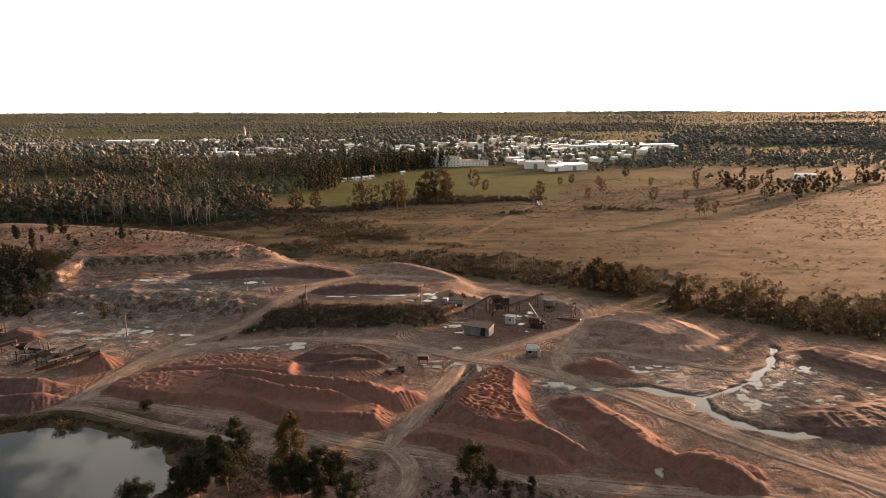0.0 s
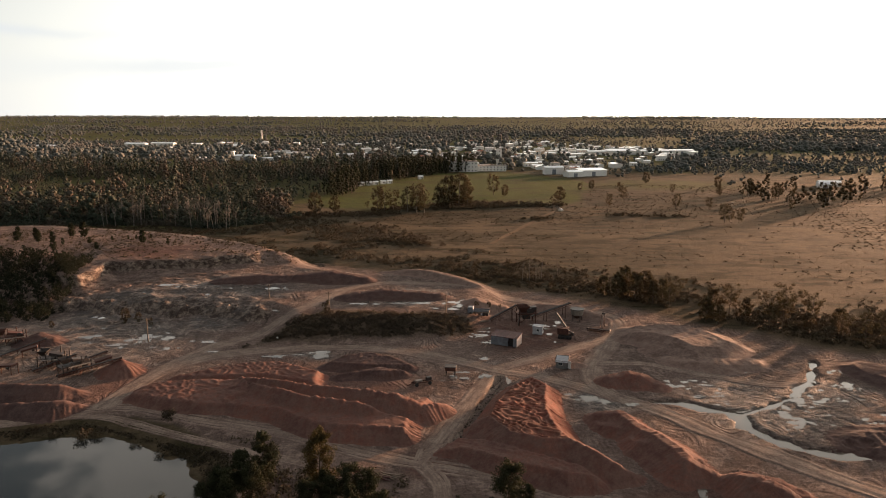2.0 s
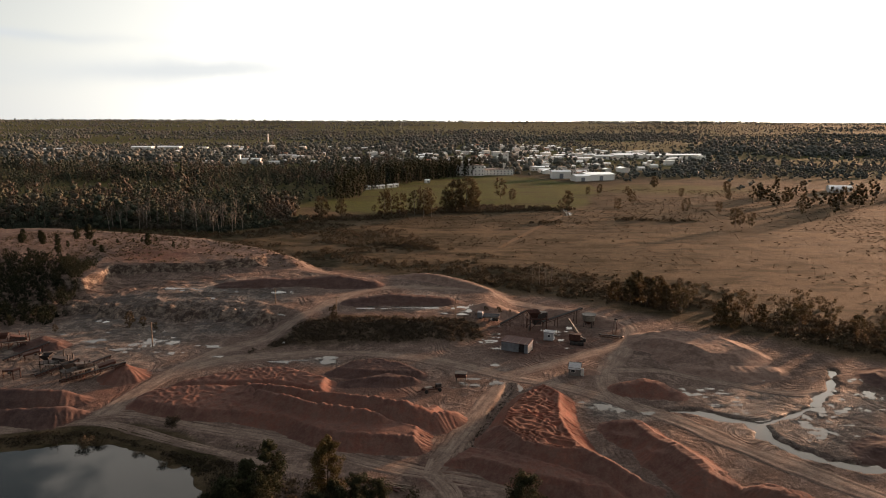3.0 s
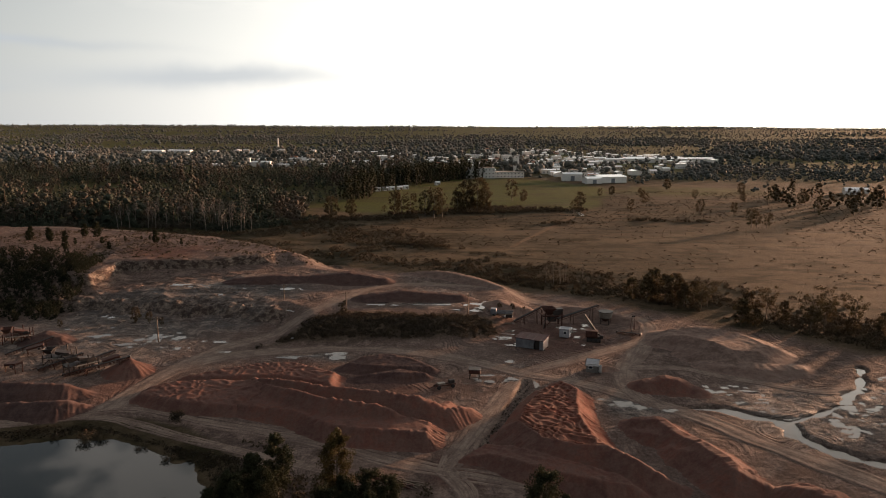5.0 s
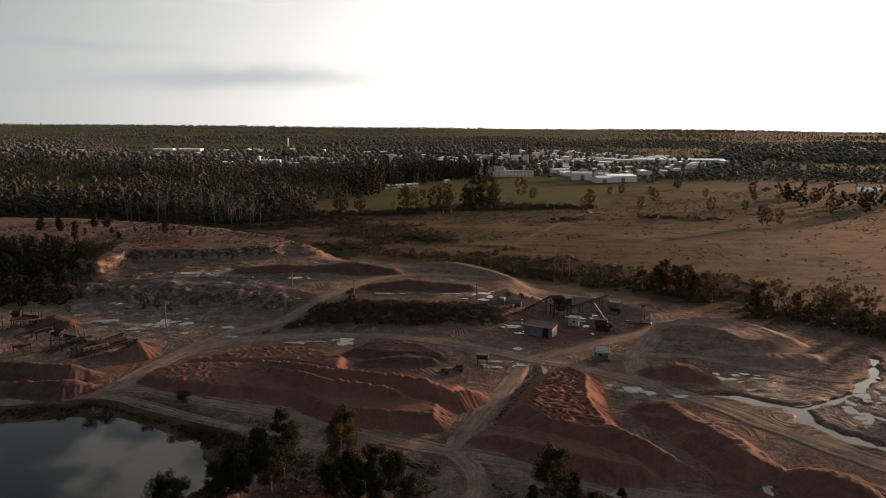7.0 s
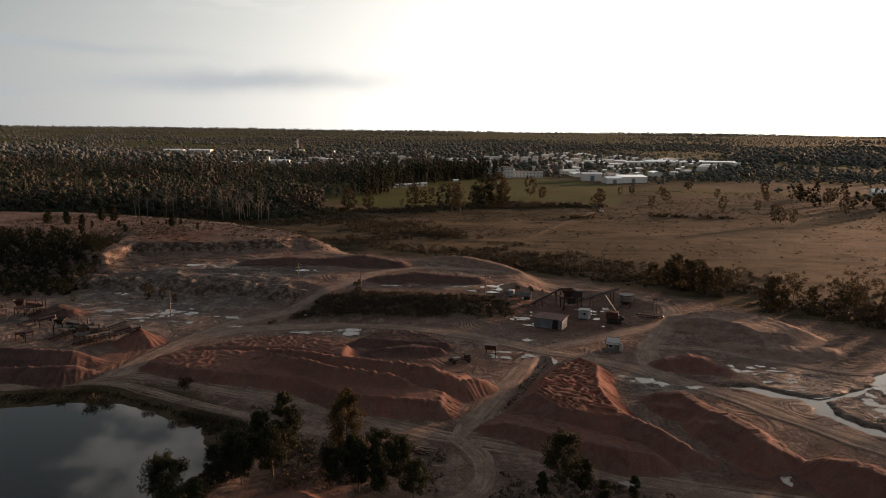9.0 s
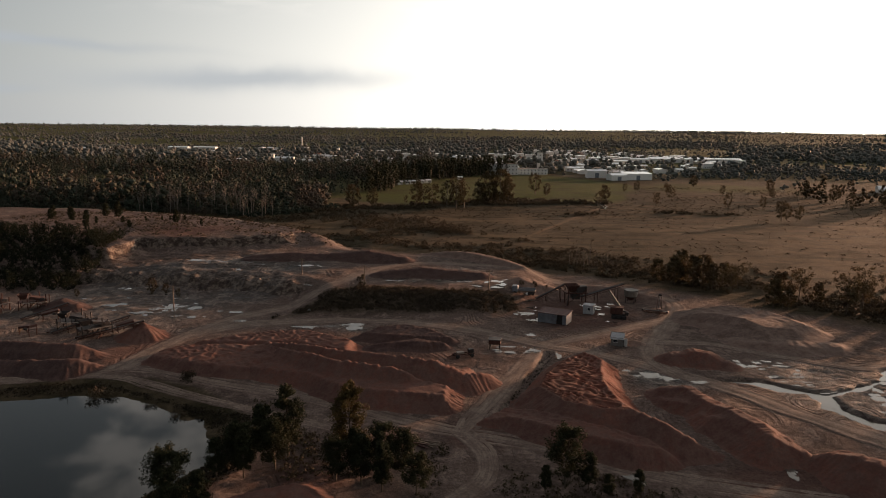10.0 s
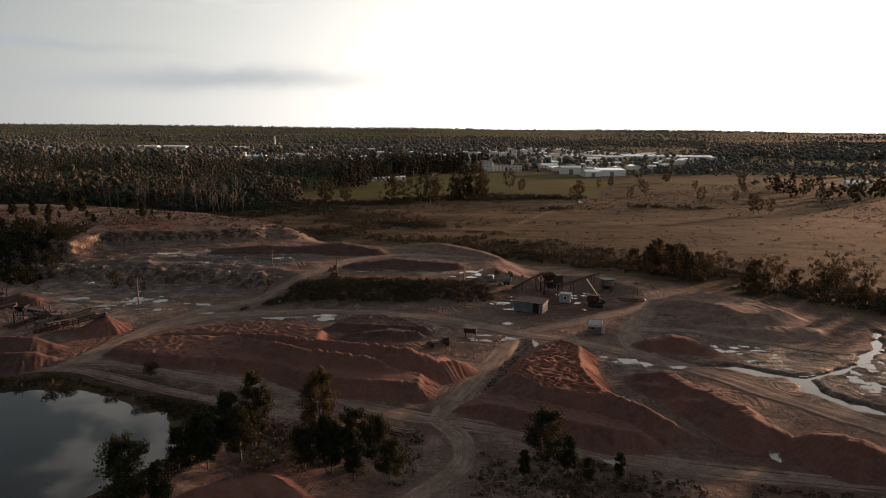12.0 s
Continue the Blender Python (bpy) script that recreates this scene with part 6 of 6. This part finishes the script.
utility_pole(-41, 203, 5.6, "leaning wooden utility pole on the bank"), utility_pole(-7, 203, 5.6, "wooden utility pole on the bank"), utility_pole(-86, 183.5, 6.8, "wooden utility pole beside a pool")
utility_pole(-62, 216, 5.0, "wooden utility pole beside the ramp")


def sieve_frame(x, y, turn, label):
    root = new("sieve_frame")
    for sx in (-1.6, 1.6):
        for sy in (-0.9, 0.9):
            part("leg", beam((sx, sy, -0.1), (sx, sy, 1.9 + 0.3 * sx), 0.14), RUST, root)
    part("screen_box", box(0, 0, 1.7, 3.8, 1.9, 0.5, 0.04, (0, radians(-10), 0)), RUST, root)
    part("motor", box(0.9, -1.2, 1.5, 0.7, 0.5, 0.5, 0.06), STEEL, root)
    part("chute", beam((-1.9, 0, 1.5), (-3.0, 0, 0.4), 0.9, 0.1), PALESTEEL, root)
    return tagged(stand(root, x, y, turn, 0), label, "sieve")


sieve_frame(-88.5, 164.5, 35, "rusty sieve frame in the lower pit"), sieve_frame(-111, 172, 30, "rusty sieve frame beside a dark heap"), sieve_frame(-108.5, 160.0, -20, "rusty sieve frame in the lower pit")
conveyor((-103.0, 160.0, 0.7), (-96.0, 166.0, 2.6), 0.8, "dark conveyor among the sieve frames"), conveyor((-117.0, 170.0, 0.7), (-109.0, 176.0, 3.2), 0.8, "rusty conveyor beside a dark heap")


def screening_plant(x, y, turn, seed, steel, label):
    """An old plant of posts, decks, hopper, screens and chutes, rusted and half dismantled."""
    rnd = random.Random(seed)
    root = new("screening_plant")
    for px in (-3.2, -1.1, 1.1, 3.2):
        for py in (-1.5, 1.5):
            top = rnd.uniform(2.2, 4.4)
            part("post", beam((px, py, -0.2), (px + rnd.uniform(-0.2, 0.2), py, top), 0.2), steel, root)
    for py in (-1.5, 1.5):
        for px in (-3.2, -1.1, 1.1):
            part("brace", beam((px, py, 0.3), (px + 2.1, py, rnd.uniform(1.8, 2.6)), 0.11), steel, root)
    part("deck", box(-0.4, 0, 1.9, 6.4, 3.2, 0.14, 0.02), steel, root)
    part("walkway", box(0.5, -2.0, 1.9, 5.4, 0.8, 0.08, 0.02), PALESTEEL, root)
    for px in (-2.0, 0.4, 2.8):
        part("rail_post", beam((px, -2.35, 1.95), (px, -2.35, 2.95), 0.06), STEEL, root)
    part("handrail", beam((-2.2, -2.35, 2.95), (3.2, -2.35, 2.95), 0.06), STEEL, root)
    part("screen_box", box(0.8, 0.1, 2.3, 3.2, 1.9, 0.7, 0.05, (0, radians(12), 0)), steel, root)
    bm = bmesh.new()
    bmesh.ops.create_cone(bm, cap_ends=False, segments=4, radius1=0.7, radius2=1.7, depth=1.3, matrix=Matrix.Translation((-2.2, 0, 3.2)) @ Matrix.Rotation(radians(45), 4, "Z"))
    bmesh.ops.solidify(bm, geom=bm.faces[:], thickness=0.08)
    part("hopper", bm, steel, root, "rusty flared hopper")
    part("motor", box(2.6, -0.8, 2.05, 0.8, 0.6, 0.6, 0.08), STEEL, root)
    part("flywheel", drum((2.1, -1.0, 2.4), (2.1, -1.2, 2.4), 0.6, sides=16), STEEL, root)
    for k in range(3):
        ex = rnd.uniform(-4.8, 4.8)
        part("chute", beam((ex * 0.5, (-1.2, 1.2, 1.4)[k], 2.1), (ex, (-3.6, 3.4, 3.9)[k], 0.3), 0.7, 0.1), PALESTEEL if k == 1 else steel, root)
    for k in range(4):
        a = rnd.uniform(0, 3.14)
        px, py = rnd.uniform(-4.5, 4.5), rnd.choice([-3.2, 3.0])
        part("loose_beam", beam((px - 1.4 * math.cos(a), py - 1.4 * math.sin(a), 0.15), (px + 1.4 * math.cos(a), py + 1.4 * math.sin(a), rnd.uniform(0.3, 1.1)), 0.16), RUST if k % 2 else PALESTEEL, root)
    return tagged(stand(root, x, y, turn, 0), label, "machine")


screening_plant(-121.5, 181.5, 24, 1, RUST, "rust-red screening plant in the lower pit")
screening_plant(-129.0, 177.0, 70, 2, RUST, "half dismantled rusty screening plant beside a heap")
screening_plant(-101.0, 165.5, 8, 3, STEEL, "dark steel screening plant between gravel heaps")
screening_plant(-93.5, 161.0, 52, 4, STEEL, "dark collapsed screening plant beside a gravel cone")

# puddles
PUDDLES = [(71, 148.5, 2.6, 2.4), (64.5, 139.5, 2.6, 3.4), (-39, 174.6, 2.5, 1.6), (-47, 173, 2.8, 0.9), (-97, 232.5, 4, 1.3), (-63, 230, 2.2, 1.6), (-87, 186, 4.0, 2.6), (-102, 187, 2.6, 1.4), (-25, 213.5, 5, 1.0), (-15, 213.5, 4.5, 0.9), (-5, 211.5, 1.6, 2.4), (-7, 206.5, 2.6, 0.8), (-31, 211, 3.0, 0.7), (-2, 214, 0.8, 2.6),
           (25.5, 147, 2.0, 1.5), (33, 145, 1.6, 1.0), (84, 156, 1.4, 1.6), (63, 165.5, 2.4, 1.0), (3, 203, 1.5, 0.9), (4, 198, 1.2, 0.9), (2.5, 191, 1.2, 0.9), (1, 190, 0.9, 0.6), (-1, 160, 3.4, 0.8), (3, 161, 1.2, 1.4), (-2, 163, 1.8, 0.5), (8, 157.5, 0.8, 1.8),
           (2.5, 173, 1.2, 0.7), (-72, 184, 2.6, 0.7), (-66, 176, 1.8, 0.6), (21, 201, 2.6, 0.8), (26, 204, 1.2, 0.7), (92, 163.5, 1.2, 0.5), (47, 155, 0.8, 1.2), (44, 157, 0.7, 1.3), (-57, 206, 0.8, 0.5), (-112, 206, 0.6, 1.2), (23, 186, 0.9, 0.5), (14, 106, 1.6, 1.4), (36, 112, 0.8, 2.0), (-95, 181, 3.0, 0.8), (-78, 178, 1.5, 0.6)]
def pool(x, y, rx, ry, seed, fill, sides, label):
    """Water standing in the hollows of the ground within an outline."""
    u, v = np.meshgrid(np.linspace(-1, 1, 15), np.linspace(-1, 1, 15))
    inner = np.hypot(u, v) < 1
    z = land(x + u[inner] * rx, y + v[inner] * ry)
    on_road = road_dist(np.array([x]), np.array([y]))[0] < 1.5
    level = float(np.max(z)) + 0.09 if on_road else float(np.percentile(z, fill)) + 0.012
    build_water("puddle", blob(x, y, rx, ry, seed, sides), level, PUDDLE, label)


for i, (x, y, rx, ry) in enumerate(PUDDLES):
    on_road = road_dist(np.array([x]), np.array([y]))[0] < 1.5
    grow = 0.85 if on_road else 1.45
    pool(x, y, rx * grow, ry * grow, 200 + i, 46, 40, "shallow muddy puddle reflecting the bright sky")
# slivers of water in wheel tracks and hollows
rng_water = random.Random(9)
n_slivers = 0
for cx, cy, r, n in [(74, 150, 24, 34), (-98, 190, 18, 14), (92, 160, 14, 12), (4, 163, 9, 8), (26, 150, 8, 8), (-85, 236, 22, 10), (12, 190, 12, 10), (47, 154, 7, 6)]:
    for k in range(n):
        x, y = cx + rng_water.uniform(-r, r), cy + rng_water.uniform(-r, r) * 0.7
        if road_dist(np.array([x]), np.array([y]))[0] < 1.0:
            continue
        pool(x, y, rng_water.uniform(0.6, 2.6), rng_water.uniform(0.3, 0.9), 900 + n_slivers, 36, 18, "sliver of muddy water in a wheel track")
        n_slivers += 1


# loose things
def sheet_heap(x, y, w, d, seed, label):
    """A crumpled plastic sheet lying on the ground."""
    gx, gy = np.meshgrid(np.linspace(-w / 2, w / 2, 14), np.linspace(-d / 2, d / 2, 12))
    edge = 1 - np.maximum(np.abs(gx) / (w / 2), np.abs(gy) / (d / 2))
    gz = 0.04 + 0.5 * np.clip(edge, 0, 1) * (0.6 + fbm(gx, gy, 0.7, 3, seed, True))
    me = raw_mesh("plastic_sheet", np.stack([gx.ravel(), gy.ravel(), gz.ravel()], 1), grid_faces(14, 12), TARP)
    ob = tagged(new("plastic_sheet", me), label, "sheet")
    ob.matrix_world = on_land(x, y, 1.0, seed * 0.7, 0.0)


sheet_heap(4.0, 208.5, 2.6, 2.4, 1, "crumpled white plastic sheet on the heap")
sheet_heap(-109, 205, 1.6, 2.6, 2, "crumpled white plastic sheet in the pit")
sheet_heap(-52, 186.5, 1.2, 1.0, 3, "small white plastic sheet on the bank")


def timber_stack(x, y, turn):
    root = new("timber_stack")
    rnd = random.Random(4)
    for k in range(9):
        a = rnd.uniform(-0.25, 0.25)
        px, py, pz = rnd.uniform(-0.8, 0.8), (k % 3 - 1) * 0.7 + rnd.uniform(-0.15, 0.15), 0.05 + 0.16 * (k // 3)
        part("plank", box(px, py, pz, rnd.uniform(2.6, 4.0), 0.28, 0.12, 0.02, (0, 0, a)), WOODPOLE if k % 3 else RUSTSHEET, root)
    return tagged(stand(root, x, y, turn, 0), "loose stack of weathered boards beside the track", "timber")


timber_stack(-15.5, 113.6, -24), timber_stack(-19.0, 115.0, -20)
snag = plant("waterside_shrub", make_bush(151, 1.6, 2.0, 16, 26, 0.3), BARK, SCRUB, on_land(-74.6, 128.9, 1.0), "dark dead shrub fallen into the pond", "shrub")
for x, y, s in [(-72.4, 129.3, 0.6), (-63.5, 126.2, 0.6), (-57, 122.5, 0.7), (-81, 129.3, 0.5)]:
    copy_thing(snag, on_land(x, y, 1.0, x)).scale = (s, s, s)
bent = make_bare(152, 1.6, 0.04, 10)
plant("bare_branch", bent, BARK, SCRUB, on_land(-80, 128.6, 1.0), "bare branch standing in the pond's edge", "branch")
yard_tree = make_tree(153, 4.5, 0.1, 1.6, oval_crown, 30, 26, 0.35, 0.08, 8)
small_tree = plant("small_tree", yard_tree, BARK, SCRUB, on_land(-41.6, 201.8, 0.75), "small dark tree beside a pole on the bank", "tree")
for x, y, s in [(-100, 201, 1.0), (-97.5, 203, 0.7), (-92, 199, 0.5), (6, 213, 0.6), (9, 214.5, 0.5), (2, 211.5, 0.5), (-119, 196, 0.5)]:
    copy_thing(small_tree, on_land(x, y, 1.0, x * 1.3)).scale = (s, s, s)
